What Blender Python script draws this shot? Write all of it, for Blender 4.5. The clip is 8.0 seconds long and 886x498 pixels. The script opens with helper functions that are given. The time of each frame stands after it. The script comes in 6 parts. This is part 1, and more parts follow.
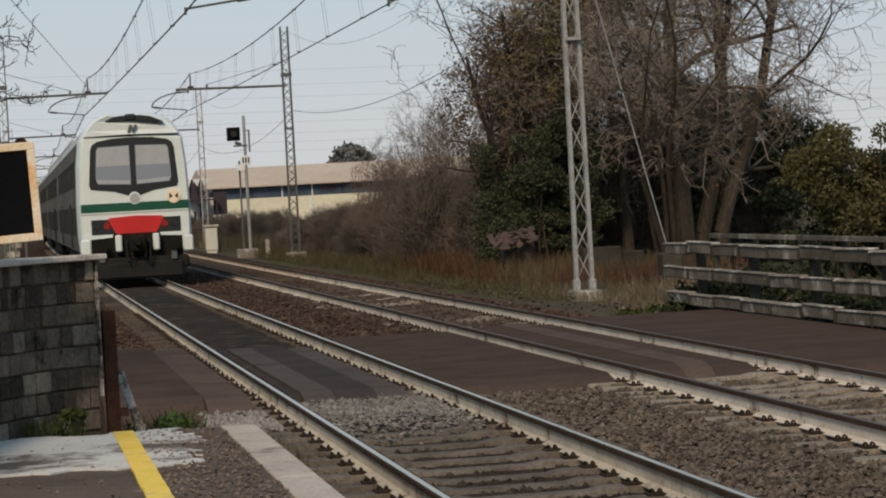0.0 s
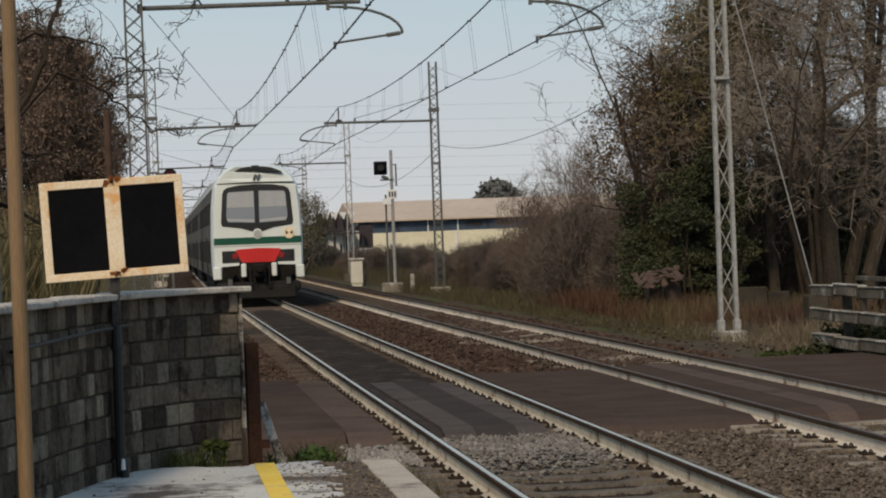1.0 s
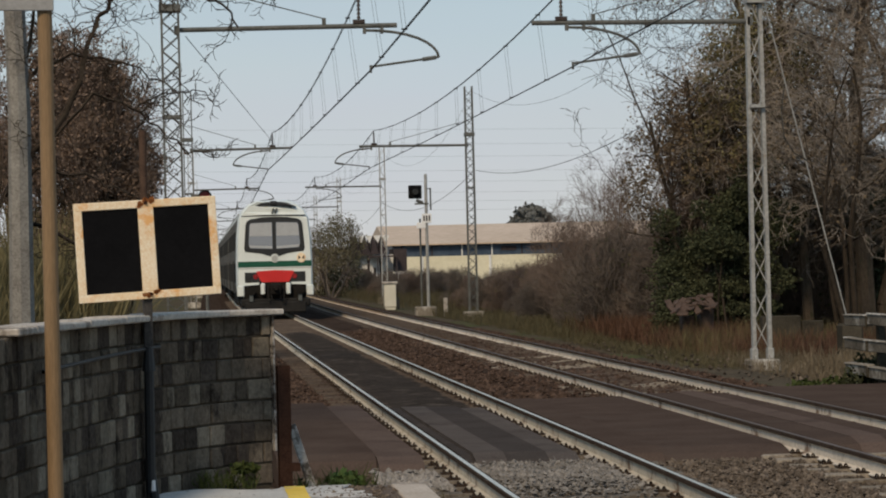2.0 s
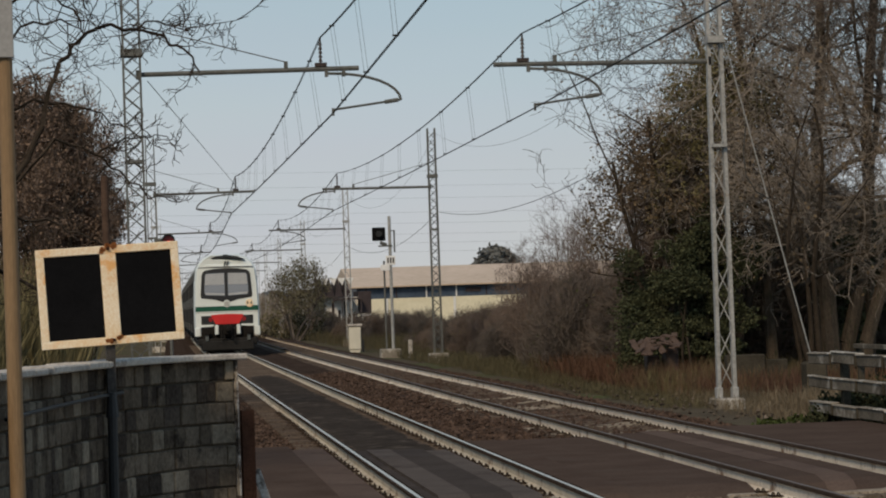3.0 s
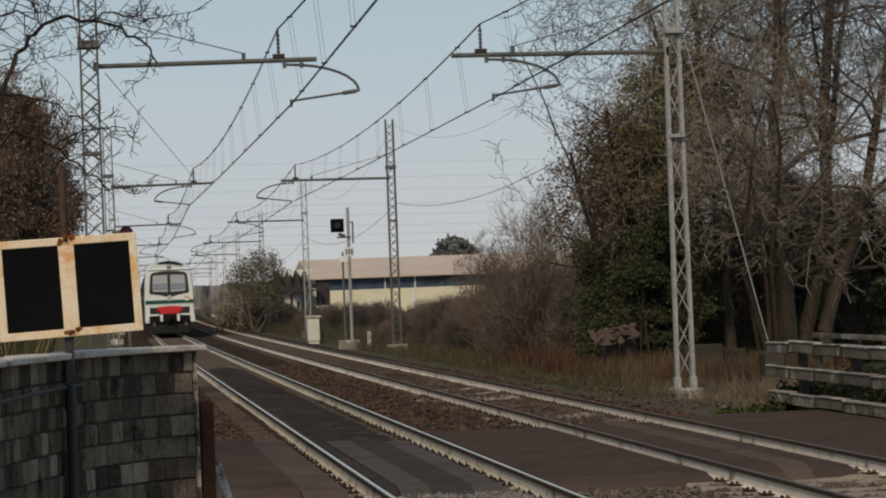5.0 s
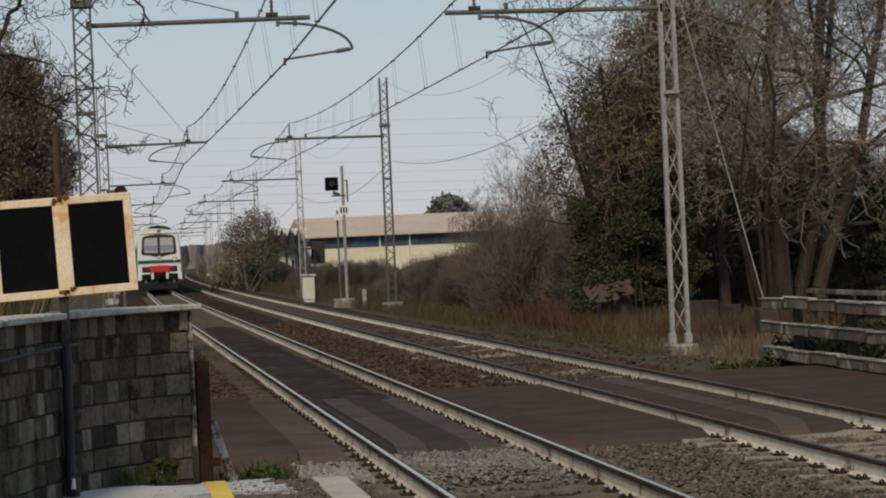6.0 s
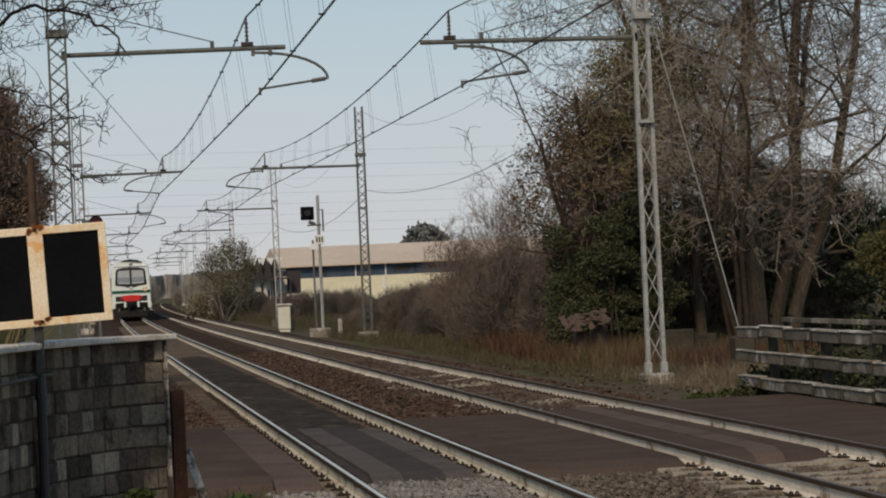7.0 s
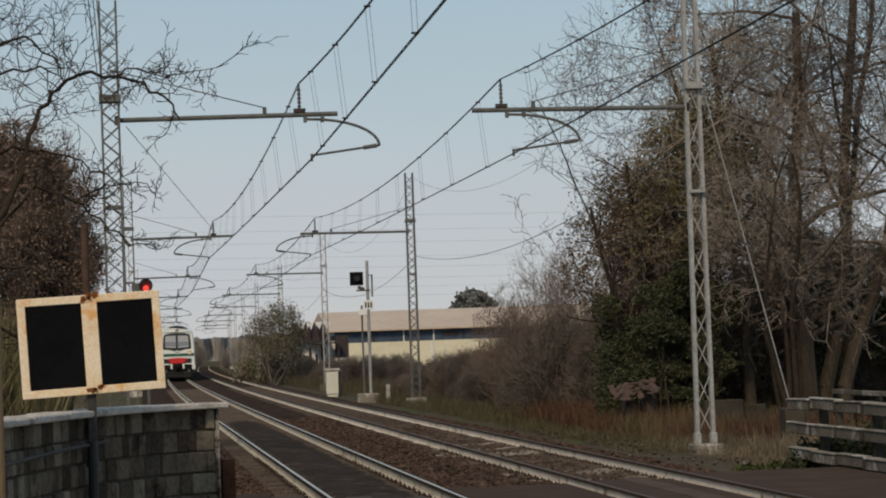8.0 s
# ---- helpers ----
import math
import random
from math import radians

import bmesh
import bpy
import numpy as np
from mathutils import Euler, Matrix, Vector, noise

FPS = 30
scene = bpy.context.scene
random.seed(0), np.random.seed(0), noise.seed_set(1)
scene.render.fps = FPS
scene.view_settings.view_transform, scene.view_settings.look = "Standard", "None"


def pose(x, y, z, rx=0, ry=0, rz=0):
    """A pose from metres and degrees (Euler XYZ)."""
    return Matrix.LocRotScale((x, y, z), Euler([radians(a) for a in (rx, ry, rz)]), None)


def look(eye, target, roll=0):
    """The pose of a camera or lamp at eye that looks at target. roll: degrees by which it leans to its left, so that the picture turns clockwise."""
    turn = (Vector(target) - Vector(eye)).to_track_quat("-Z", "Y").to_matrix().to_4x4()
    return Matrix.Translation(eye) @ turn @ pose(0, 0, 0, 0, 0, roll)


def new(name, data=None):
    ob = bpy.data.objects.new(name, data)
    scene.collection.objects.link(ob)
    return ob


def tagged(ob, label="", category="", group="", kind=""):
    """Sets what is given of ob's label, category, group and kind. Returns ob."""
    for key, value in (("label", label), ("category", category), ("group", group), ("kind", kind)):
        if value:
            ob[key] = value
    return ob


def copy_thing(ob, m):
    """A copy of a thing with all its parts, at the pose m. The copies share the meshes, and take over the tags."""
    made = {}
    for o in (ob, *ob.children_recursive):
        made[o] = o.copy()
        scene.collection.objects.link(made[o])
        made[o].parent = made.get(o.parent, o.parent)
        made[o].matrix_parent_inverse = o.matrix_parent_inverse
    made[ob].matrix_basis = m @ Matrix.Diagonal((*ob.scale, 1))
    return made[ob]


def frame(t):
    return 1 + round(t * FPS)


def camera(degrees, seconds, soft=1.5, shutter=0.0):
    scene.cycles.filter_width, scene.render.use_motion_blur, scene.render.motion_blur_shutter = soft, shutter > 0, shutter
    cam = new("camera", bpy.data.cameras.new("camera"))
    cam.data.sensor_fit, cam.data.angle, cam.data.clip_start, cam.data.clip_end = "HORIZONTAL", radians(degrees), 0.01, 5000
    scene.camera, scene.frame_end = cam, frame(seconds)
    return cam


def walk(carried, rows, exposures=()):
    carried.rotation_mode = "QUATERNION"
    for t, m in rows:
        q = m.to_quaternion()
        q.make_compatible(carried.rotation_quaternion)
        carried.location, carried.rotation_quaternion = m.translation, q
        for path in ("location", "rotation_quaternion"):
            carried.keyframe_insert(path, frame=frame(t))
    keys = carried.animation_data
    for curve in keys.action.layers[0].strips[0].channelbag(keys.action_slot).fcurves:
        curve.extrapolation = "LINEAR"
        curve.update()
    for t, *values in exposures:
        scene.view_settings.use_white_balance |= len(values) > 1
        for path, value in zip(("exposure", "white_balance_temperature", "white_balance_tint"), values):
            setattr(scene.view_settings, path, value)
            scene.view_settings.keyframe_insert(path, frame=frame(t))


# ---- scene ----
# Camera: hand-held on the platform, looking along the line.
cam = camera(19.6, 8.0, soft=2.0)
PATH = [
    (0.0, (-3.165, 0.000, 1.732), (5.233, 49.279, 0.693), -3.11),
    (0.5, (-3.152, 0.000, 1.736), (3.698, 49.528, 1.438), -2.78),
    (1.0, (-3.153, 0.000, 1.741), (2.482, 49.681, 1.529), -2.14),
    (1.2, (-3.153, 0.000, 1.738), (1.987, 49.735, 1.532), -1.71),
    (2.3, (-3.141, 0.000, 1.751), (1.926, 49.739, 2.325), -1.35),
    (2.5, (-3.139, 0.000, 1.753), (2.191, 49.709, 2.505), -1.55),
    (3.0, (-3.136, 0.000, 1.754), (2.570, 49.662, 2.824), -1.99),
    (3.5, (-3.137, 0.000, 1.754), (2.804, 49.629, 3.036), -2.21),
    (4.0, (-3.139, 0.000, 1.753), (3.253, 49.569, 3.201), -2.05),
    (4.5, (-3.138, 0.000, 1.750), (3.477, 49.540, 3.165), -1.89),
    (5.0, (-3.139, 0.000, 1.749), (3.364, 49.568, 2.619), -2.20),
    (5.2, (-3.139, 0.000, 1.749), (3.326, 49.576, 2.365), -2.25),
    (6.3, (-3.137, 0.000, 1.749), (3.516, 49.555, 1.744), -2.64),
    (6.5, (-3.137, 0.000, 1.749), (3.582, 49.546, 1.815), -2.69),
    (7.0, (-3.134, 0.000, 1.749), (3.929, 49.495, 2.342), -2.62),
    (7.3, (-3.142, 0.000, 1.769), (3.570, 49.528, 3.155), -2.62),
    (7.5, (-3.152, 0.000, 1.784), (3.225, 49.555, 3.688), -2.60),
    (8.0, (-3.165, 0.000, 1.791), (3.012, 49.580, 3.695), -2.01),
]
walk(cam, [(t, look(eye, aim, lean)) for t, eye, aim, lean in PATH],
     exposures=((0.0, 0.08), (1.0, 0.05), (2.5, 0.05), (3.0, -0.08), (5.0, -0.09), (6.5, 0.0), (7.0, 0.03), (7.5, 0.03), (8.0, -0.08)))

# World: pale hazy late-afternoon sky, weak low sun behind the viewer.
SUN_EL, SUN_AZ = radians(38), radians(205)
world = bpy.data.worlds.new("sky")
scene.world = world
world.use_nodes = True
wn, wl = world.node_tree.nodes, world.node_tree.links
wn.clear()
w_out = wn.new("ShaderNodeOutputWorld")
w_bg = wn.new("ShaderNodeBackground")
w_sky = wn.new("ShaderNodeTexSky")
w_sky.sky_type = "NISHITA"
w_sky.sun_disc = False
w_sky.sun_elevation, w_sky.sun_rotation = SUN_EL, SUN_AZ
w_sky.air_density, w_sky.dust_density, w_sky.ozone_density = 1.0, 4.0, 1.5
w_scale = wn.new("ShaderNodeMix")
w_scale.data_type, w_scale.blend_type = "RGBA", "MIX"
w_scale.inputs["Factor"].default_value = 0.88
w_tc = wn.new("ShaderNodeTexCoord")
w_sep = wn.new("ShaderNodeSeparateXYZ")
w_ramp = wn.new("ShaderNodeValToRGB")
w_ramp.color_ramp.elements[0].position, w_ramp.color_ramp.elements[0].color = 0.0, (6.9, 6.75, 6.85, 1)
w_ramp.color_ramp.elements[1].position, w_ramp.color_ramp.elements[1].color = 0.6, (2.8, 4.2, 6.0, 1)
mid = w_ramp.color_ramp.elements.new(0.05)
mid.color = (6.0, 6.6, 6.95, 1)
mid = w_ramp.color_ramp.elements.new(0.16)
mid.color = (4.1, 5.75, 6.7, 1)
w_noise = wn.new("ShaderNodeTexNoise")
w_noise.inputs["Scale"].default_value = 3.0
w_noise.inputs["Detail"].default_value = 3.0
w_map = wn.new("ShaderNodeMapping")
w_map.inputs["Scale"].default_value = (1, 1, 7)
w_cl = wn.new("ShaderNodeMix")
w_cl.data_type, w_cl.blend_type = "RGBA", "MULTIPLY"
w_cl.inputs["Factor"].default_value = 0.12
wl.new(w_tc.outputs["Generated"], w_sep.inputs[0])
wl.new(w_sep.outputs["Z"], w_ramp.inputs["Fac"])
wl.new(w_tc.outputs["Generated"], w_map.inputs[0])
wl.new(w_map.outputs[0], w_noise.inputs["Vector"])
wl.new(w_ramp.outputs["Color"], w_cl.inputs["A"])
wl.new(w_noise.outputs["Color"], w_cl.inputs["B"])
wl.new(w_sky.outputs["Color"], w_scale.inputs["A"])
wl.new(w_cl.outputs["Result"], w_scale.inputs["B"])
wl.new(w_scale.outputs["Result"], w_bg.inputs["Color"])
w_bg.inputs["Strength"].default_value = 0.103
wl.new(w_bg.outputs[0], w_out.inputs[0])

sun = new("sun", bpy.data.lights.new("sun", "SUN"))
sun.data.energy, sun.data.angle, sun.data.color = 2.5, radians(12), (1.0, 0.79, 0.54)
sun.matrix_world = look((0, 0, 0), (-math.sin(SUN_AZ) * math.cos(SUN_EL), -math.cos(SUN_AZ) * math.cos(SUN_EL), -math.sin(SUN_EL)))


# ---- materials ----
def mat(name, c1, c2, scale=4.0, rough=0.8, bump=0.0, metal=0.0, fine=40.0, c3=None, spot=0.62, stretch=(1, 1, 1), vary=0.0, spec=0.2, coords="World"):
    """Two-scale noise between c1 and c2, optional stains c3, relief and roughness variation."""
    m = bpy.data.materials.new(name)
    m.use_nodes = True
    n, l = m.node_tree.nodes, m.node_tree.links
    b = n["Principled BSDF"]
    b.inputs["Metallic"].default_value = metal
    b.inputs["Specular IOR Level"].default_value = spec
    tc, mp = n.new("ShaderNodeTexCoord"), n.new("ShaderNodeMapping")
    mp.inputs["Scale"].default_value = stretch
    l.new(n.new("ShaderNodeNewGeometry").outputs["Position"] if coords == "World" else tc.outputs[coords], mp.inputs[0])
    big, small = n.new("ShaderNodeTexNoise"), n.new("ShaderNodeTexNoise")
    for node, s, det in ((big, scale, 5), (small, fine, 4)):
        node.inputs["Scale"].default_value = s
        node.inputs["Detail"].default_value = det
        node.inputs["Roughness"].default_value = 0.65
        l.new(mp.outputs[0], node.inputs["Vector"])
    add = n.new("ShaderNodeMath")
    add.operation = "MULTIPLY_ADD"
    add.inputs[1].default_value = 0.55
    l.new(small.outputs["Fac"], add.inputs[0])
    half = n.new("ShaderNodeMath")
    half.operation = "MULTIPLY"
    half.inputs[1].default_value = 0.45
    l.new(big.outputs["Fac"], half.inputs[0])
    l.new(half.outputs[0], add.inputs[2])
    ramp = n.new("ShaderNodeValToRGB")
    ramp.color_ramp.elements[0].position, ramp.color_ramp.elements[0].color = 0.36, (*c1, 1)
    ramp.color_ramp.elements[1].position, ramp.color_ramp.elements[1].color = 0.64, (*c2, 1)
    l.new(add.outputs[0], ramp.inputs[0])
    col = ramp.outputs["Color"]
    if c3:
        st, sr = n.new("ShaderNodeTexNoise"), n.new("ShaderNodeValToRGB")
        st.inputs["Scale"].default_value = scale * 0.7
        st.inputs["Detail"].default_value = 7
        st.inputs["Roughness"].default_value = 0.7
        off = n.new("ShaderNodeMapping")
        off.inputs["Location"].default_value = (7.3, 2.1, 4.7)
        l.new(mp.outputs[0], off.inputs[0])
        l.new(off.outputs[0], st.inputs["Vector"])
        sr.color_ramp.elements[0].position, sr.color_ramp.elements[1].position = spot - 0.05, spot + 0.05
        l.new(st.outputs["Fac"], sr.inputs[0])
        mx = n.new("ShaderNodeMix")
        mx.data_type = "RGBA"
        mx.inputs["B"].default_value = (*c3, 1)
        l.new(sr.outputs["Color"], mx.inputs["Factor"])
        l.new(col, mx.inputs["A"])
        col = mx.outputs["Result"]
    if vary:
        oi, geo, sm, hs = n.new("ShaderNodeObjectInfo"), n.new("ShaderNodeNewGeometry"), n.new("ShaderNodeMath"), n.new("ShaderNodeHueSaturation")
        l.new(oi.outputs["Random"], sm.inputs[0])
        l.new(geo.outputs["Random Per Island"], sm.inputs[1])
        mr = n.new("ShaderNodeMapRange")
        mr.inputs["From Max"].default_value = 2.0
        mr.inputs["To Min"].default_value, mr.inputs["To Max"].default_value = 1 - vary, 1 + vary
        l.new(sm.outputs[0], mr.inputs["Value"])
        l.new(mr.outputs[0], hs.inputs["Value"])
        l.new(col, hs.inputs["Color"])
        col = hs.outputs["Color"]
    l.new(col, b.inputs["Base Color"])
    rr = n.new("ShaderNodeMapRange")
    rr.inputs["To Min"].default_value, rr.inputs["To Max"].default_value = max(0.05, rough - 0.12), min(1, rough + 0.12)
    l.new(small.outputs["Fac"], rr.inputs["Value"])
    l.new(rr.outputs[0], b.inputs["Roughness"])
    if bump:
        bp = n.new("ShaderNodeBump")
        bp.inputs["Strength"].default_value = 1.0
        bp.inputs["Distance"].default_value = bump
        l.new(add.outputs[0], bp.inputs["Height"])
        l.new(bp.outputs[0], b.inputs["Normal"])
    return m


M = {}
M["ground"] = mat("earth", (0.05, 0.042, 0.032), (0.11, 0.09, 0.065), 0.5, 0.95, 0.03, fine=6, c3=(0.07, 0.08, 0.035), spot=0.56, spec=0.0)
M["ballast"] = mat("ballast", (0.02, 0.014, 0.011), (0.07, 0.05, 0.04), 2.0, 0.95, 0.03, fine=30, spec=0.0)
M["stone"] = mat("ballast_stone", (0.042, 0.033, 0.026), (0.15, 0.121, 0.096), 3, 0.9, 0.0, fine=60, vary=0.95, spec=0.0)
M["stone_rust"] = mat("rusty_ballast_stone", (0.04, 0.026, 0.02), (0.105, 0.072, 0.056), 3, 0.9, 0.0, fine=60, vary=0.7, spec=0.0)
M["stone_dark"] = mat("oily_stone", (0.018, 0.015, 0.013), (0.05, 0.043, 0.037), 3, 0.9, 0.0, fine=60, vary=0.5, spec=0.0)
M["sleeper_far"] = mat("dusty_sleeper", (0.05, 0.038, 0.03), (0.115, 0.09, 0.072), 3, 0.95, 0.004, fine=30, vary=0.3, spec=0.0)
# Distance haze is mixed into this leaf colour.
M["leaf_far"] = mat("hazy_grey_leaf", (0.095, 0.1, 0.1), (0.14, 0.146, 0.143), 0.2, 0.95, fine=2, vary=0.2, spec=0.0)
M["pale_stone"] = mat("pale_stone", (0.1, 0.091, 0.082), (0.23, 0.212, 0.193), 3, 0.9, 0.0, fine=60, vary=0.6, spec=0.0)
M["rail_head"] = mat("rail_steel", (0.72, 0.58, 0.44), (1.0, 0.84, 0.66), 2, 0.42, 0.0, 1.0, fine=30, stretch=(8, 0.2, 8))
M["rail_cream"] = mat("cream_rail_paint", (0.46, 0.4, 0.33), (0.68, 0.61, 0.52), 3, 0.8, 0.002, fine=30, c3=(0.18, 0.12, 0.085), spot=0.6, spec=0.0)
M["rail_dull"] = mat("dull_rail_top", (0.07, 0.052, 0.042), (0.15, 0.118, 0.098), 2, 0.6, 0.0, 0.3, fine=30, stretch=(8, 0.3, 8))
M["rail_web"] = mat("rail_paint", (0.34, 0.3, 0.24), (0.54, 0.485, 0.4), 3, 0.8, 0.002, fine=30, c3=(0.15, 0.1, 0.07), spot=0.6, spec=0.0)
M["rail_rust"] = mat("rail_rust", (0.03, 0.022, 0.018), (0.075, 0.055, 0.043), 3, 0.75, 0.002, fine=40, spec=0.0)
M["sleeper"] = mat("sleeper_concrete", (0.075, 0.064, 0.053), (0.18, 0.156, 0.13), 3, 0.9, 0.004, fine=30, c3=(0.075, 0.06, 0.048), spot=0.66, vary=0.25, spec=0.0)
M["sleeper_pale"] = mat("pale_sleeper", (0.13, 0.109, 0.085), (0.31, 0.265, 0.213), 3, 0.9, 0.004, fine=30, c3=(0.09, 0.07, 0.05), spot=0.56, vary=0.25, spec=0.0)
M["plate_grey"] = mat("grey_plate", (0.22, 0.22, 0.22), (0.32, 0.32, 0.32), 3, 0.5)
M["clip"] = mat("rusted_clip", (0.02, 0.014, 0.011), (0.06, 0.042, 0.03), 20, 0.7, 0.0, 0.3, spec=0.0)
M["panel_brown"] = mat("brown_tarmac", (0.052, 0.036, 0.029), (0.088, 0.064, 0.052), 1.2, 0.9, 0.006, fine=50, c3=(0.075, 0.056, 0.046), spot=0.6, spec=0.0)
M["panel_side"] = mat("brown_kerb_panel", (0.075, 0.054, 0.045), (0.12, 0.088, 0.073), 1.2, 0.9, 0.006, fine=50, c3=(0.06, 0.045, 0.038), spot=0.62, spec=0.0)
M["panel_dark"] = mat("dark_rubber", (0.04, 0.034, 0.031), (0.068, 0.058, 0.053), 1.5, 0.85, 0.005, fine=60, c3=(0.075, 0.062, 0.055), spot=0.62, spec=0.0)
M["panel_grey"] = mat("grey_rubber", (0.065, 0.054, 0.049), (0.105, 0.09, 0.081), 1.5, 0.85, 0.005, fine=60, c3=(0.05, 0.042, 0.037), spot=0.62, spec=0.0)
BLOCK = dict(rough=0.95, bump=0.014, fine=38, vary=0.5, stretch=(1, 1, 0.75), spec=0.0)
M["block"] = mat("concrete_block", (0.06, 0.048, 0.037), (0.15, 0.122, 0.093), 5, c3=(0.036, 0.029, 0.024), spot=0.58, **BLOCK)
M["block_pale"] = mat("pale_concrete_block", (0.1, 0.084, 0.064), (0.225, 0.19, 0.146), 6, c3=(0.06, 0.049, 0.039), spot=0.6, **BLOCK)
M["block_dark"] = mat("blackened_concrete_block", (0.026, 0.021, 0.018), (0.085, 0.069, 0.056), 5, c3=(0.12, 0.1, 0.08), spot=0.66, **BLOCK)
M["mortar"] = mat("mortar", (0.045, 0.037, 0.029), (0.095, 0.079, 0.06), 4, 0.95, 0.01, fine=60, spec=0.0)
M["cap"] = mat("grey_coping", (0.28, 0.25, 0.22), (0.54, 0.5, 0.45), 2, 0.9, 0.006, fine=30, c3=(0.14, 0.12, 0.1), spot=0.57, vary=0.25, spec=0.0)
M["flaking"] = mat("flaking_white_paint", (0.3, 0.27, 0.24), (0.55, 0.51, 0.46), 9, 0.9, 0.004, fine=50, c3=(0.08, 0.066, 0.055), spot=0.5, spec=0.0)
M["concrete"] = mat("pale_concrete", (0.42, 0.4, 0.37), (0.6, 0.58, 0.54), 1.3, 0.85, 0.003, fine=40, c3=(0.11, 0.095, 0.085), spot=0.58, spec=0.0)
M["dirt"] = mat("platform_dirt", (0.075, 0.06, 0.05), (0.15, 0.12, 0.1), 1.6, 0.95, 0.012, fine=40, c3=(0.28, 0.26, 0.25), spot=0.62, spec=0.0)
M["edge"] = mat("edge_stone", (0.33, 0.285, 0.24), (0.52, 0.455, 0.39), 2, 0.85, 0.006, fine=40, c3=(0.17, 0.14, 0.115), spot=0.59, spec=0.0)
M["yellow"] = mat("yellow_paint", (0.68, 0.46, 0.07), (0.82, 0.6, 0.16), 3, 0.8, 0.002, fine=50, c3=(0.48, 0.38, 0.2), spot=0.6, spec=0.0)
M["sign_frame"] = mat("cream_enamel", (0.7, 0.5, 0.28), (0.84, 0.76, 0.62), 5, 0.55, 0.001, fine=60, c3=(0.72, 0.4, 0.16), spot=0.6)
M["sign_black"] = mat("black_panel", (0.004, 0.004, 0.0045), (0.008, 0.008, 0.009), 3, 0.6, 0.0, spec=0.05)
M["rust"] = mat("rust", (0.024, 0.014, 0.011), (0.065, 0.034, 0.024), 8, 0.85, 0.002, fine=60, spec=0.0)
M["rust_spot"] = mat("orange_rust", (0.11, 0.038, 0.014), (0.3, 0.12, 0.045), 30, 0.9, 0.001, fine=90, spec=0.0)
M["rust_brown"] = mat("brown_rusted_steel", (0.045, 0.03, 0.024), (0.1, 0.066, 0.05), 8, 0.85, 0.002, fine=60, spec=0.0)
M["post_wood"] = mat("tan_pole", (0.15, 0.1, 0.055), (0.24, 0.16, 0.09), 3, 0.7, 0.001, fine=30, stretch=(6, 6, 0.5))
M["steel_dark"] = mat("dark_steel", (0.03, 0.028, 0.027), (0.07, 0.064, 0.06), 5, 0.6, 0.0, 0.2)
M["galv"] = mat("galvanised_steel", (0.22, 0.22, 0.213), (0.4, 0.4, 0.39), 3, 0.6, 0.0, 0.25, fine=20, c3=(0.2, 0.15, 0.1), spot=0.68, spec=0.0)
M["galv_dark"] = mat("weathered_steel", (0.075, 0.078, 0.074), (0.155, 0.157, 0.15), 3, 0.65, 0.0, 0.2, fine=20, spec=0.0)
M["wire"] = mat("copper_wire", (0.035, 0.037, 0.037), (0.075, 0.075, 0.072), 3, 0.6, 0.0, 0.2, spec=0.0)
M["insul"] = mat("brown_insulator", (0.03, 0.022, 0.02), (0.06, 0.045, 0.04), 9, 0.3)
# Own tone of the footings; on the fence rails a painted sky-lit top.
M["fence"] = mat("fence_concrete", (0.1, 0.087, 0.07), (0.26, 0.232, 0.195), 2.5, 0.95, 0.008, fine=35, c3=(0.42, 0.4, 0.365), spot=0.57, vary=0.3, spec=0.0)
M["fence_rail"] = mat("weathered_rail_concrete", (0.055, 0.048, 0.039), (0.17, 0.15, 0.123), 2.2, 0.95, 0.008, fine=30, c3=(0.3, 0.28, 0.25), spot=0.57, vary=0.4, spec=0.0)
M["fence_dark"] = mat("dark_concrete", (0.03, 0.027, 0.021), (0.075, 0.066, 0.052), 3, 0.95, 0.008, fine=35, spec=0.0)
M["bark_brown"] = mat("brown_bark", (0.045, 0.035, 0.027), (0.12, 0.096, 0.074), 6, 0.95, 0.02, fine=30, stretch=(3, 3, 0.8), c3=(0.05, 0.05, 0.03), spot=0.6, spec=0.0)
# Olive leaf colour lightened to carry the haze at that distance.
M["leaf_hazy"] = mat("hazy_olive_leaf", (0.09, 0.083, 0.048), (0.15, 0.135, 0.083), 0.6, 0.9, fine=5, vary=0.2, spec=0.0)
M["bark"] = mat("bark", (0.085, 0.068, 0.052), (0.2, 0.165, 0.13), 6, 0.95, 0.01, fine=40, stretch=(3, 3, 0.6), spec=0.0)
M["bark_dark"] = mat("dark_bark", (0.025, 0.02, 0.016), (0.06, 0.048, 0.038), 6, 0.95, 0.006, fine=40, spec=0.0)
M["bark_grey"] = mat("grey_bark", (0.13, 0.12, 0.11), (0.26, 0.25, 0.23), 5, 0.95, 0.006, fine=40, spec=0.0)
M["twig_dark"] = mat("dark_twig", (0.042, 0.034, 0.029), (0.1, 0.083, 0.071), 0.8, 0.95, fine=6, spec=0.0)
M["twig"] = mat("twig", (0.062, 0.052, 0.046), (0.155, 0.132, 0.116), 0.8, 0.95, fine=6, spec=0.0)
# Natural tone on the near trees; on the far scrub it paints haze.
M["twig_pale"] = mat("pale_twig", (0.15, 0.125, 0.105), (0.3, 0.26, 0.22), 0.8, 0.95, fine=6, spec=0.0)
M["oily"] = mat("oil_dark_ballast", (0.026, 0.022, 0.019), (0.06, 0.05, 0.043), 2.0, 0.95, 0.03, fine=26, c3=(0.085, 0.07, 0.058), spot=0.6, spec=0.0)
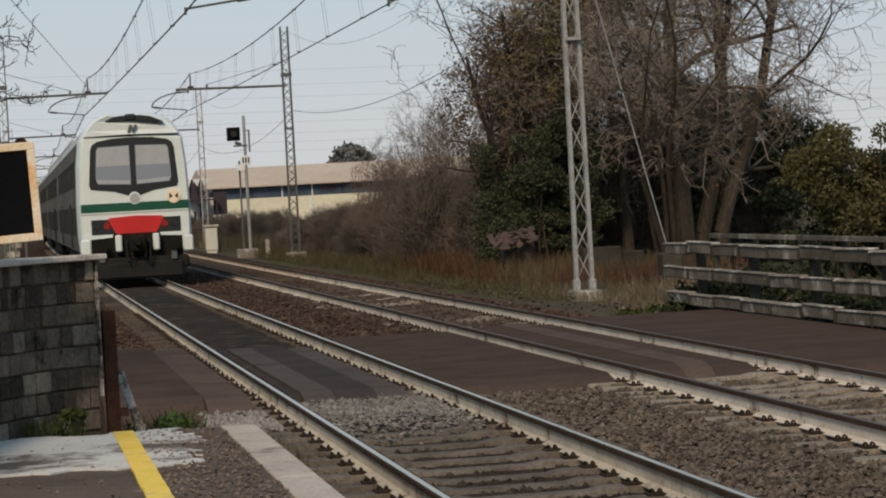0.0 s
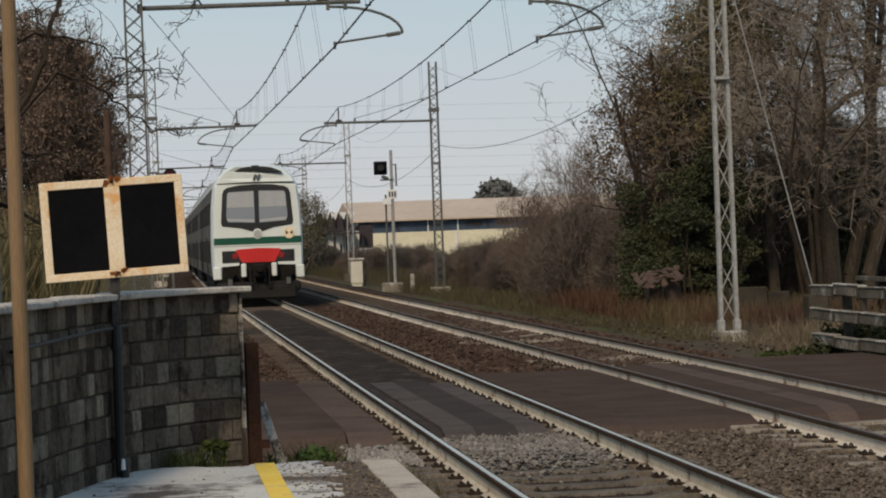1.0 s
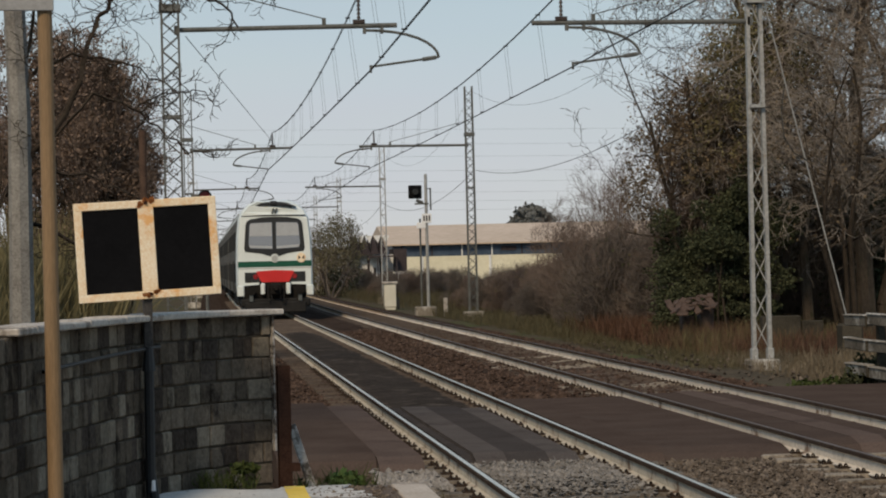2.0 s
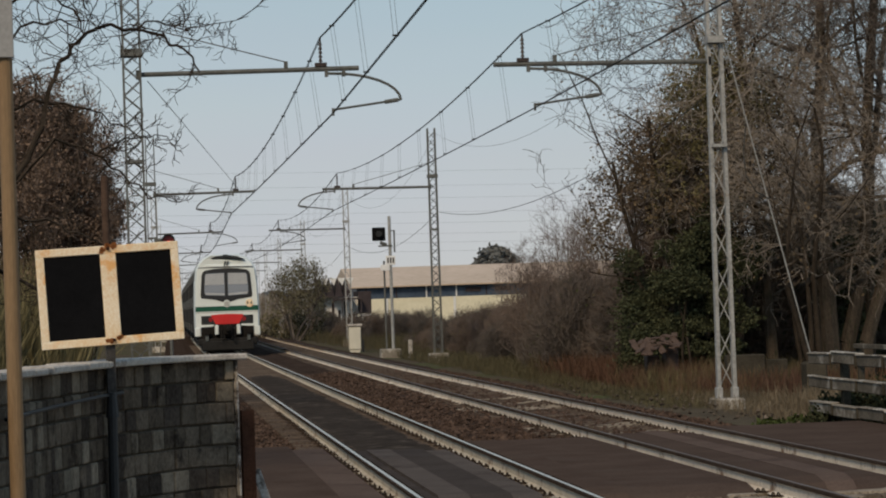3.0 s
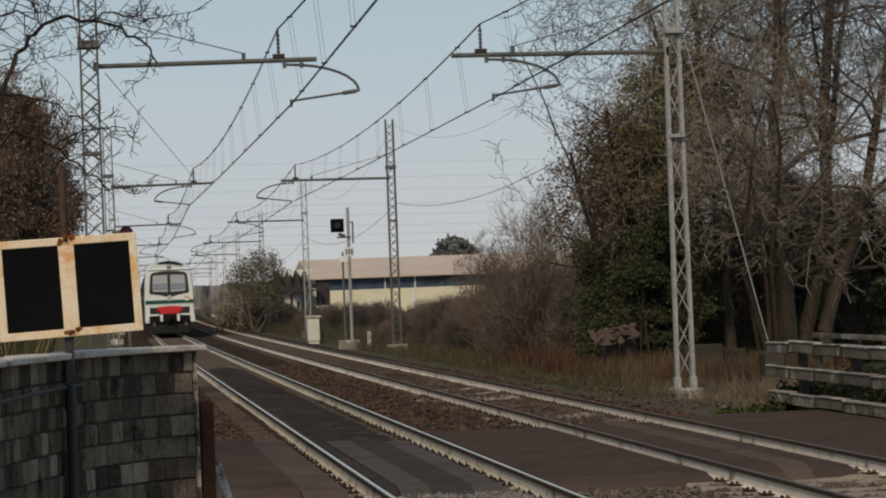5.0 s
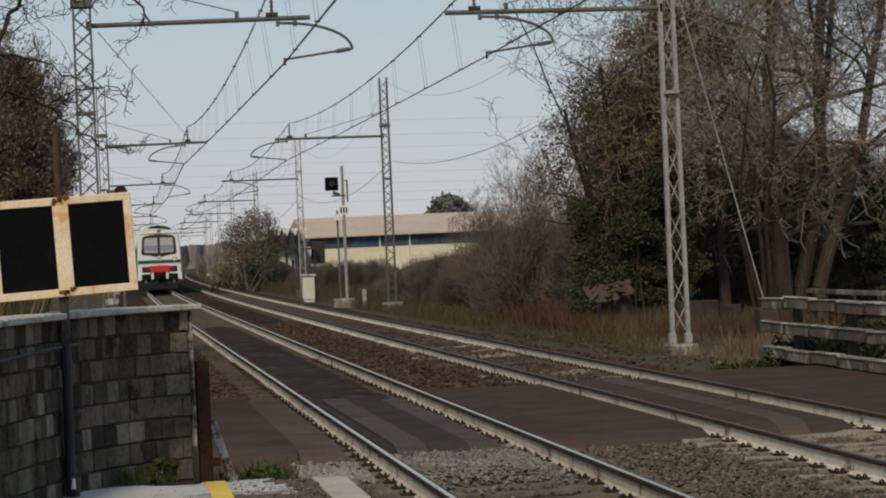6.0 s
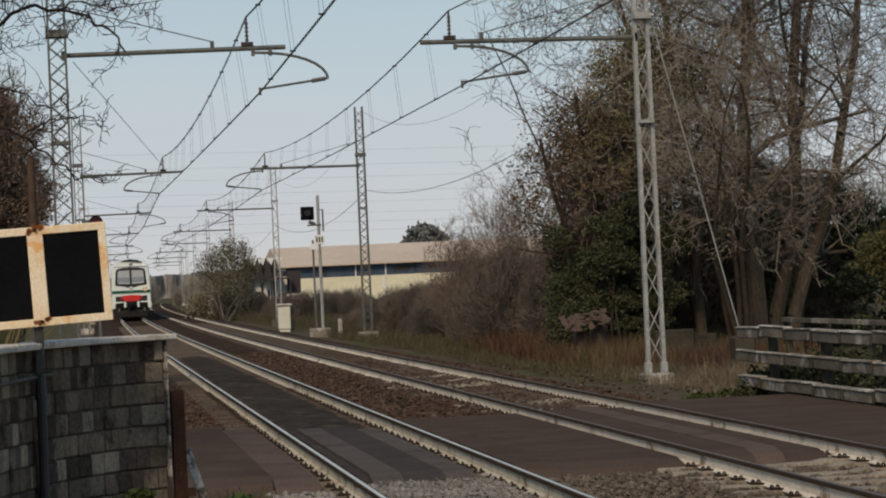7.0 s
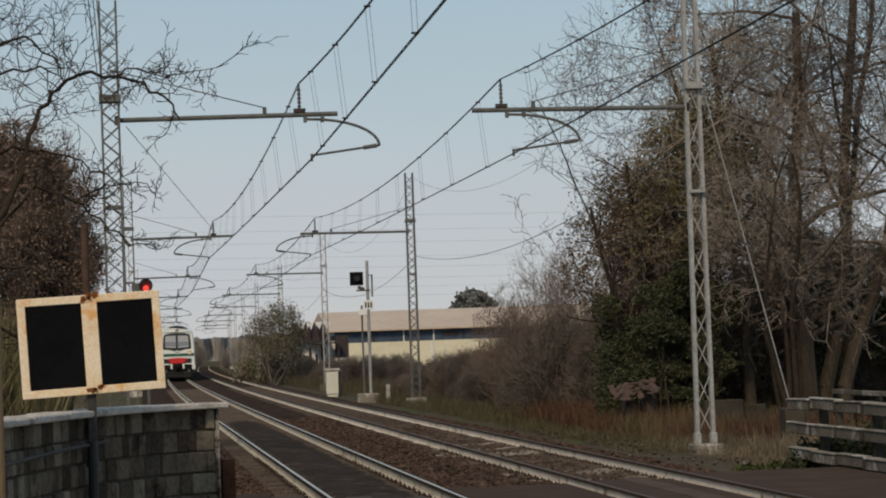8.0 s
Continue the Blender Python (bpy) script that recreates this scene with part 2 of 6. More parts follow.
M["twig_red"] = mat("brown_twig", (0.085, 0.064, 0.054), (0.18, 0.14, 0.118), 0.8, 0.95, fine=6, spec=0.0)
M["leaf_brown"] = mat("withered_leaf", (0.09, 0.066, 0.04), (0.21, 0.155, 0.098), 0.6, 0.85, fine=5, vary=0.55, spec=0.0)
M["leaf_olive"] = mat("olive_leaf", (0.075, 0.067, 0.033), (0.175, 0.15, 0.076), 0.6, 0.85, fine=5, vary=0.5, spec=0.0)
M["leaf_dark"] = mat("evergreen_leaf", (0.026, 0.032, 0.019), (0.075, 0.08, 0.045), 0.6, 0.7, fine=5, vary=0.55, spec=0.0)
M["leaf_green"] = mat("fresh_leaf", (0.03, 0.042, 0.014), (0.08, 0.095, 0.034), 0.8, 0.8, fine=6, vary=0.4, spec=0.0)
M["leaf_weed"] = mat("fresh_weed_leaf", (0.035, 0.06, 0.02), (0.085, 0.125, 0.045), 0.8, 0.8, fine=6, vary=0.4, spec=0.0)
M["leaf_hedge"] = mat("olive_hedge_leaf", (0.05, 0.048, 0.022), (0.115, 0.105, 0.05), 0.7, 0.85, fine=6, vary=0.5, spec=0.0)
M["leaf_rust"] = mat("rusty_leaf", (0.09, 0.066, 0.052), (0.19, 0.137, 0.106), 0.6, 0.85, fine=5, vary=0.5, spec=0.0)
M["reed"] = mat("reed_leaf", (0.07, 0.062, 0.032), (0.16, 0.138, 0.078), 0.8, 0.85, fine=6, vary=0.5, spec=0.0)
M["weed"] = mat("dry_weed", (0.06, 0.034, 0.025), (0.13, 0.076, 0.053), 0.5, 0.95, fine=3, c3=(0.1, 0.085, 0.045), spot=0.55, vary=0.5, spec=0.0)
M["grass"] = mat("grass", (0.046, 0.042, 0.026), (0.095, 0.083, 0.05), 0.7, 0.95, fine=5, vary=0.4, spec=0.0)
M["straw"] = mat("straw", (0.1, 0.08, 0.055), (0.19, 0.155, 0.11), 0.7, 0.95, fine=5, vary=0.3, spec=0.0)
M["t_white"] = mat("white_cab_paint", (0.57, 0.61, 0.59), (0.68, 0.72, 0.7), 1.2, 0.4, fine=20, c3=(0.48, 0.5, 0.49), spot=0.66, coords="Object", spec=0.35)
M["t_green"] = mat("green_paint", (0.006, 0.055, 0.032), (0.01, 0.085, 0.05), 1.2, 0.4, coords="Object", spec=0.35)
M["t_red"] = mat("red_paint", (0.42, 0.014, 0.014), (0.55, 0.024, 0.022), 1.2, 0.45, coords="Object", spec=0.35)
M["t_side"] = mat("grimy_side_paint", (0.06, 0.058, 0.054), (0.17, 0.165, 0.155), 0.6, 0.85, fine=8, stretch=(1, 1.6, 0.15), coords="Object", spec=0.0)
M["t_pane"] = mat("dirty_side_glass", (0.026, 0.027, 0.028), (0.055, 0.056, 0.056), 3, 0.8, coords="Object", spec=0.0)
M["t_roof"] = mat("grey_roof_paint", (0.28, 0.29, 0.28), (0.42, 0.42, 0.4), 1, 0.6, coords="Object", spec=0.35)
M["t_black"] = mat("black_rubber", (0.01, 0.011, 0.012), (0.022, 0.023, 0.025), 3, 0.5, coords="Object", spec=0.35)
M["t_plough"] = mat("shade_dark_plough_steel", (0.013, 0.013, 0.013), (0.03, 0.029, 0.028), 3, 0.8, coords="Object", spec=0.05)
M["t_grille"] = mat("grey_trim_paint", (0.07, 0.08, 0.08), (0.13, 0.14, 0.14), 3, 0.7, coords="Object", spec=0.1)
M["t_under"] = mat("underframe_grime_shade", (0.008, 0.0075, 0.007), (0.022, 0.02, 0.018), 3, 0.85, coords="Object", spec=0.05)
M["roof_tile"] = mat("beige_roof", (0.42, 0.33, 0.25), (0.54, 0.43, 0.34), 0.15, 0.9, fine=1.5)
M["blue_band"] = mat("blue_glazing", (0.03, 0.045, 0.075), (0.065, 0.09, 0.13), 0.3, 0.35, fine=2)
M["cream_wall"] = mat("cream_render", (0.56, 0.52, 0.38), (0.68, 0.64, 0.5), 0.2, 0.9, fine=2)
M["white_wall"] = mat("white_render", (0.55, 0.55, 0.54), (0.7, 0.7, 0.69), 0.3, 0.9, fine=2)
M["roof_dark"] = mat("dark_roof", (0.028, 0.022, 0.024), (0.06, 0.048, 0.05), 0.4, 0.9, fine=3)
M["cab"] = mat("cream_cabinet", (0.5, 0.48, 0.4), (0.62, 0.6, 0.52), 2, 0.7)
M["blind"] = mat("grey_blind", (0.3, 0.31, 0.32), (0.4, 0.41, 0.42), 2, 0.3, coords="Object", spec=0.6)
# Grey of the far tree line has the haze mixed in.
M["far"] = mat("far_wood", (0.2, 0.19, 0.18), (0.29, 0.275, 0.265), 0.03, 1.0, fine=0.4, spec=0.0)
M["plate_white"] = mat("white_plate", (0.6, 0.6, 0.6), (0.75, 0.75, 0.75), 3, 0.5)


def glow(name, colour, strength):
    m = bpy.data.materials.new(name)
    m.use_nodes = True
    b = m.node_tree.nodes["Principled BSDF"]
    b.inputs["Base Color"].default_value = (*colour, 1)
    b.inputs["Emission Color"].default_value = (*colour, 1)
    b.inputs["Emission Strength"].default_value = strength
    b.inputs["Roughness"].default_value = 0.25
    return m


M["lamp_red"] = glow("red_lamp", (0.9, 0.04, 0.03), 1.6)
M["tail_red"] = glow("tail_lamp", (0.22, 0.012, 0.012), 0.02)
gl = bpy.data.materials.new("sky_tinted_glass")
gl.use_nodes = True
gb = gl.node_tree.nodes["Principled BSDF"]
# Base colour is lifted to hold a painted sky reflection.
gb.inputs["Base Color"].default_value = (0.16, 0.18, 0.21, 1)
gb.inputs["Roughness"].default_value = 0.06
gb.inputs["Specular IOR Level"].default_value = 1.0
gb.inputs["Coat Weight"].default_value = 1.0
M["glass"] = gl


# ---- mesh helpers ----
def link(name, me, parent=None, label="", m=None):
    ob = new(name, me)
    if parent is not None:
        ob.parent = parent
    if m is not None:
        ob.matrix_basis = m
    if label:
        ob["label"] = label
    return ob


class Build:
    """Collects faces of one mesh."""

    def __init__(self):
        self.v, self.f, self.k = [], [], []

    def add(self, verts, faces, k=0):
        n = len(self.v)
        self.v += [tuple(p) for p in verts]
        self.f += [tuple(i + n for i in q) for q in faces]
        self.k += [k] * len(faces)
        return self

    def box(self, x0, x1, y0, y1, z0, z1, k=0, m=None, c=0.0):
        """A box; c: width of the chamfer on its edges."""
        if c:
            bm = bmesh.new()
            bmesh.ops.create_cube(bm, size=1)
            for p in bm.verts:
                p.co = Vector(((x0 + x1) / 2 + p.co.x * (x1 - x0), (y0 + y1) / 2 + p.co.y * (y1 - y0), (z0 + z1) / 2 + p.co.z * (z1 - z0)))
            bmesh.ops.bevel(bm, geom=bm.edges[:], offset=c, segments=1, affect="EDGES")
            bm.verts.index_update()
            pts, fs = [p.co.copy() for p in bm.verts], [[p.index for p in q.verts] for q in bm.faces]
            bm.free()
        else:
            pts = [Vector(p) for p in ((x0, y0, z0), (x1, y0, z0), (x1, y1, z0), (x0, y1, z0), (x0, y0, z1), (x1, y0, z1), (x1, y1, z1), (x0, y1, z1))]
            fs = [(0, 3, 2, 1), (4, 5, 6, 7), (0, 1, 5, 4), (1, 2, 6, 5), (2, 3, 7, 6), (3, 0, 4, 7)]
        if m is not None:
            pts = [m @ p for p in pts]
        return self.add(pts, fs, k)

    def tube(self, p0, p1, r0, r1=None, n=6, k=0, caps=True):
        p0, p1 = Vector(p0), Vector(p1)
        r1 = r0 if r1 is None else r1
        d = (p1 - p0).normalized()
        a = d.orthogonal().normalized()
        b = d.cross(a)
        ring = lambda p, r: [p + r * (math.cos(6.2832 * i / n) * a + math.sin(6.2832 * i / n) * b) for i in range(n)]
        fs = [(i, (i + 1) % n, n + (i + 1) % n, n + i) for i in range(n)]
        if caps:
            fs += [tuple(range(n))[::-1], tuple(range(n, 2 * n))]
        return self.add(ring(p0, r0) + ring(p1, r1), fs, k)

    def path(self, pts, r, n=5, k=0):
        for p, q in zip(pts, pts[1:]):
            self.tube(p, q, r, r, n, k, False)
        return self

    def loft(self, rings, k=0, close=True, caps=True):
        """Skins rings of equal count."""
        n = len(rings[0])
        vs = [p for r in rings for p in r]
        fs = []
        for j in range(len(rings) - 1):
            for i in range(n if close else n - 1):
                fs.append((j * n + i, j * n + (i + 1) % n, (j + 1) * n + (i + 1) % n, (j + 1) * n + i))
        if caps:
            fs += [tuple(range(n))[::-1], tuple(range((len(rings) - 1) * n, len(rings) * n))]
        return self.add(vs, fs, k)

    def mesh(self, name, mats, smooth=False):
        me = bpy.data.meshes.new(name)
        me.from_pydata([tuple(p) for p in self.v], [], self.f)
        for q in mats if isinstance(mats, (list, tuple)) else [mats]:
            me.materials.append(q)
        me.polygons.foreach_set("material_index", self.k)
        if smooth:
            me.polygons.foreach_set("use_smooth", [True] * len(self.f))
        me.update()
        return me

    def ob(self, name, mats, parent=None, label="", m=None, smooth=False):
        return link(name, self.mesh(name, mats, smooth), parent, label, m)


def empty(name, m=None):
    ob = new(name)
    ob.empty_display_size = 0.2
    if m is not None:
        ob.matrix_basis = m
    return ob


def arrays(name, V, F, mats, k=None, smooth=False):
    me = bpy.data.meshes.new(name)
    me.from_pydata(np.asarray(V, float).tolist(), [], np.asarray(F, int).tolist())
    for q in mats if isinstance(mats, (list, tuple)) else [mats]:
        me.materials.append(q)
    if k is not None:
        me.polygons.foreach_set("material_index", np.asarray(k, dtype=np.int32))
    if smooth:
        me.polygons.foreach_set("use_smooth", [True] * len(me.polygons))
    me.update()
    return me


# ---- the line: straight, then easing to the right ----
SECOND = 3.454
GAUGE = 0.7525


def bend(y):
    return max(0.0, y - 80.0) ** 2 / 19800.0


# ---- large structure ----
def make_ground():
    xs = np.concatenate([[-1500, -400, -120, -60, -30], np.linspace(-16, 30, 70), [45, 70, 120, 400, 1500]])
    ys = np.concatenate([[-600, -100, -30], np.linspace(-5, 130, 140), [150, 180, 220, 300, 420, 700, 1200, 3000]])
    V, F = [], []
    for y in ys:
        for x in xs:
            lo = -0.36
            bank = 0.0
            if 4.9 < x < 40:
                bank = -0.02 * min(x - 4.9, 4)
            z = lo + bank + 0.07 * noise.noise((x * 0.6, y * 0.35, 0.0)) * (1 if x > 5.5 or x < -2 else 0.2)
            V.append((x, y, z))
    n = len(xs)
    for j in range(len(ys) - 1):
        for i in range(n - 1):
            F.append((j * n + i, j * n + i + 1, (j + 1) * n + i + 1, (j + 1) * n + i))
    ob = link("ground", arrays("ground", V, F, M["ground"], smooth=True))
    tagged(ob, "brown bare earth with thin grass beside the tracks", "ground", kind="structure")


make_ground()


def make_bed():
    xs = np.concatenate([[-2.6, -2.2, -1.9], np.linspace(-1.6, 5.2, 60), [5.5, 5.9]])
    ys = np.concatenate([np.linspace(-6, 10, 10), np.linspace(11, 60, 330), np.linspace(61, 130, 60), np.linspace(135, 440, 45)])
    V, F = [], []
    for y in ys:
        for x in xs:
            z = -0.21 + 0.025 * noise.noise((x * 9, y * 9, 1.0)) + 0.03 * noise.noise((x * 1.3, y * 0.9, 5.0))
            if abs(x) < 0.72 and y < 24:
                z = -0.2 + 0.01 * noise.noise((x * 9, y * 9, 1.0))
            if 1.0 < x < 2.5:
                z += 0.02
            if 1.9 < x < 4.95 and y > 33.5:
                z += 0.03 + 0.02 * noise.noise((x * 2.5, y * 2.0, 9.0))
            if x < -1.55 or x > 4.95:
                z -= 0.1 * min(1, abs(x - (-1.55 if x < 0 else 4.95)) / 0.5)
            V.append((x + bend(y), y, z))
    n = len(xs)
    for j in range(len(ys) - 1):
        for i in range(n - 1):
            F.append((j * n + i, j * n + i + 1, (j + 1) * n + i + 1, (j + 1) * n + i))
    ob = link("ballast_bed", arrays("ballast_bed", V, F, M["ballast"]))
    tagged(ob, "dark brown stone ballast bed under both tracks", "ballast", kind="structure")
    return ob


bed = make_bed()


def make_infill():
    """Dark oily ballast packed level between the rails beyond the crossing."""
    V, F = [], []
    xs, ys = np.linspace(-0.62, 0.62, 14), np.linspace(32.4, 90, 240)
    for y in ys:
        for x in xs:
            V.append((x + bend(y), y, -0.135 - 0.05 * (abs(x) / 0.62) ** 4 + 0.02 * noise.noise((x * 8, y * 8, 2.0)) - 0.08 * max(0, (y - 70) / 20)))
    n = len(xs)
    F = [(j * n + i, j * n + i + 1, (j + 1) * n + i + 1, (j + 1) * n + i) for j in range(len(ys) - 1) for i in range(n - 1)]
    tagged(link("ballast_infill", arrays("ballast_infill", V, F, M["oily"])), "dark oil-stained fill between the rails", "ballast", kind="structure")


make_infill()


def make_track(x0, name, label, web_near, head):
    tr = empty(name)
    tagged(tr, label, "railway track", kind="structure")
    prof = [(-0.02, 0), (0.02, 0), (0.036, -0.004), (0.036, -0.036), (0.010, -0.052), (0.010, -0.13), (0.07, -0.15), (0.07, -0.158), (-0.07, -0.158), (-0.07, -0.15), (-0.010, -0.13), (-0.010, -0.052), (-0.036, -0.036), (-0.036, -0.004)]
    ys = list(np.linspace(-8, 80, 12)) + list(np.linspace(90, 440, 40))
    for side in (-1, 1):
        b = Build()
        rings = [[(x0 + side * GAUGE + bend(y) + px, y, pz) for px, pz in prof] for y in ys]
        b.loft(rings)
        n = len(prof)
        for q in range(len(b.f)):
            i = q % n
            b.k[q] = 0 if i == 0 else (2 if i in (1, 2, 12, 13) else 1)
        b.ob("rail", [head, web_near, M["rail_rust"]], tr, "worn steel rail with pale painted web")
    return tr


track_a = make_track(0.0, "track_near", "railway track with bright rails on concrete sleepers", M["rail_web"], M["rail_head"])
track_b = make_track(SECOND, "track_far", "second railway track with pale painted rail sides", M["rail_cream"], M["rail_dull"])


# ---- platform, wall and crossing ----
PZ = 0.25
plat = Build().box(-7.5, -1.8, -6, 17.45, -0.4, PZ - 0.004, c=0.0).ob("platform", M["dirt"])
tagged(plat, "low station platform with dirty worn surface", "platform", kind="structure")
rnd = random.Random(5)


def slab(name, outline, z0, z1, material, label, category, kind="structure"):
    b = Build()
    n = len(outline)
    b.add([(x, y, z1) for x, y in outline] + [(x, y, z0) for x, y in outline], [tuple(range(n))] + [(i, n + i, n + (i + 1) % n, (i + 1) % n)[::-1] for i in range(n)])
    ob = b.ob(name, material)
    return tagged(ob, label, category, kind=kind)


def ragged(x0, x1, y0, y1, amp, seed, step=0.12):
    r = random.Random(seed)
    pts = []
    for a, c in (((x0, y0), (x1, y0)), ((x1, y0), (x1, y1)), ((x1, y1), (x0, y1)), ((x0, y1), (x0, y0))):
        d = math.hypot(c[0] - a[0], c[1] - a[1])
        for i in range(max(1, int(d / step))):
            s = i / max(1, int(d / step))
            pts.append((a[0] + (c[0] - a[0]) * s + r.uniform(-amp, amp), a[1] + (c[1] - a[1]) * s + r.uniform(-amp, amp)))
    return pts


slab("platform_paving", ragged(-3.9, -2.12, 15.0, 17.4, 0.085, 3), PZ - 0.01, PZ + 0.006, M["concrete"], "pale concrete paving patch with dark stains", "paving")
slab("platform_paving", ragged(-2.2, -2.0, 16.35, 16.95, 0.06, 9, 0.08), PZ - 0.01, PZ + 0.004, M["concrete"], "broken pale remnant of concrete paving", "paving")
slab("platform_line", ragged(-2.52, -2.385, 4.0, 17.43, 0.003, 4), PZ - 0.01, PZ + 0.011, M["yellow"], "worn yellow safety line on the platform", "line")
edge = empty("platform_edge")
tagged(edge, "pale stone platform edge slabs", "platform edge", kind="structure")
for i in range(24):
    y1 = 17.45 - i * 0.9
    Build().box(-1.79, -1.56, y1 - 0.89, y1, -0.3, PZ + rnd.uniform(0.0, 0.006), c=0.008).ob("edge_slab", M["edge"], edge)

WALL_LINE = [(-2.592, 18.28), (-2.777, 18.2), (-2.977, 18.02), (-3.187, 17.74), (-3.367, 17.4), (-3.527, 16.98), (-3.687, 16.4), (-3.847, 15.7), (-4.047, 14.7), (-4.327, 13.0)]


def wall_at(s):
    """Point and heading of the curved wall, s metres from its free end."""
    for a, c in zip(WALL_LINE, WALL_LINE[1:]):
        d = math.hypot(c[0] - a[0], c[1] - a[1])
        if s <= d or c == WALL_LINE[-1]:
            u = s / d
            return a[0] + (c[0] - a[0]) * u, a[1] + (c[1] - a[1]) * u, math.atan2(c[1] - a[1], c[0] - a[0])
        s -= d


def wall_pose(s0, s1, z):
    """Local x along the wall, local y to the viewer's side."""
    a, c = wall_at(s0), wall_at(s1)
    return Matrix.Translation((a[0], a[1], z)) @ Matrix.Rotation(math.atan2(c[1] - a[1], c[0] - a[0]), 4, "Z"), math.hypot(c[0] - a[0], c[1] - a[1])


def make_wall():
    w = empty("wall_block")
    tagged(w, "weathered grey concrete block wall curving beside the platform", "wall", kind="structure")
    L = 5.2
    core = Build()
    ss = [i * 0.1 for i in range(int(L / 0.1))]
    ring = []
    for s_ in ss:
        x, y, h = wall_at(s_ + 0.012)
        nx, ny = -math.sin(h), math.cos(h)
        ring.append([(x - 0.09 * nx, y - 0.09 * ny, 0.0), (x + 0.068 * nx, y + 0.068 * ny, 0.0), (x + 0.068 * nx, y + 0.068 * ny, 1.41), (x - 0.09 * nx, y - 0.09 * ny, 1.41)])
    core.loft(ring)
    core.ob("mortar_core", M["mortar"], w)
    r = random.Random(8)
    shared = {}
    for row in range(8):
        s_, k = 0.0, 0
        while s_ < L - 0.3:
            wid = 0.075 if (k == 0 and row % 2) else r.choice((0.1, 0.13, 0.15, 0.15, 0.2) if row > 3 else (0.13, 0.15, 0.18, 0.2))
            m, d = wall_pose(s_, s_ + wid, PZ - 0.035 + row * 0.15 + r.uniform(-0.003, 0.003))
            key = (round(d, 2), r.randrange(3), r.choice(("block", "block", "block", "block_pale", "block_dark")))
            if key not in shared:
                shared[key] = Build().box(0.006, key[0] - 0.006, -0.095, 0.079 + 0.005 * key[1], 0.005, 0.144, c=0.008).mesh("block", M[key[2]])
            link("block", shared[key], w, m=m @ Matrix.Translation((0, r.uniform(-0.004, 0.004), 0)))
            s_ += wid
            k += 1
    s_ = -0.1
    while s_ < L - 0.6:
        a = max(0.0, s_)
        m, d = wall_pose(a, a + 0.44, 1.412)
        Build().box(-0.06 if s_ < 0 else 0.003, d - 0.003, -0.15, 0.15, 0, 0.04 + r.uniform(0, 0.008), c=0.009).ob("coping_slab", M["cap"], w, m=m)
        s_ = a + 0.44
    m, d = wall_pose(0, 0.2, PZ)
    Build().box(-0.016, 0.0, -0.1, 0.11, 0.2, 1.16, c=0.003).ob("painted_end", M["flaking"], w, "flaking white painted wall end", m=m)
    return w


make_wall()


def make_panels():
    # name, x from, x to, y from, y to, top, material
    P = [("crossing_panel", -2.35, -1.43, 23.7, 33.6, -0.02, M["panel_brown"]), ("crossing_panel", -1.42, -1.0, 23.5, 33.3, -0.05, M["panel_side"]),
         ("crossing_panel", -0.6, -0.5, 23.8, 32.8, -0.07, M["panel_dark"]), ("crossing_panel", -0.495, -0.2, 23.75, 32.6, -0.045, M["panel_grey"]),
         ("crossing_panel", -0.195, 0.2, 23.75, 32.6, -0.06, M["panel_dark"]), ("crossing_panel", 0.205, 0.5, 23.8, 32.5, -0.08, M["panel_grey"]),
         ("crossing_panel", 0.86, 1.25, 23.6, 33.3, -0.025, M["panel_brown"]), ("crossing_panel", 1.255, 2.55, 24.0, 34.0, -0.07, M["panel_brown"]),
         ("crossing_panel", 2.82, 3.24, 24.0, 33.8, -0.035, M["panel_brown"]), ("crossing_panel", 3.245, 3.55, 24.1, 34.0, -0.03, M["panel_side"]), ("crossing_panel", 3.555, 4.03, 24.2, 34.4, -0.085, M["panel_brown"]),
         ("crossing_panel", 4.30, 6.38, 22.8, 34.4, -0.02, M["panel_brown"])]
    c = empty("crossing")
    tagged(c, "disused level crossing of dark rubber and tarmac panels", "crossing", kind="structure")
    r = random.Random(2)
    for name, x0, x1, y0, y1, z, m in P:
        b = Build()
        z += r.uniform(-0.005, 0.004)
        # worn ends slope down
        o = [(y0 - 0.1, -0.2), (y0 + 0.1, z - 0.05), (y0 + 0.4, z), (y1 - 0.4, z), (y1, -0.2)]
        b.loft([[(x0, y, zz) for y, zz in o] + [(x0, y1, -0.3), (x0, y0 - 0.1, -0.3)], [(x1, y, zz) for y, zz in o] + [(x1, y1, -0.3), (x1, y0 - 0.1, -0.3)]])
        b.ob(name, m, c)


make_panels()


# ---- masts and overhead line ----
SPAN = 47.6


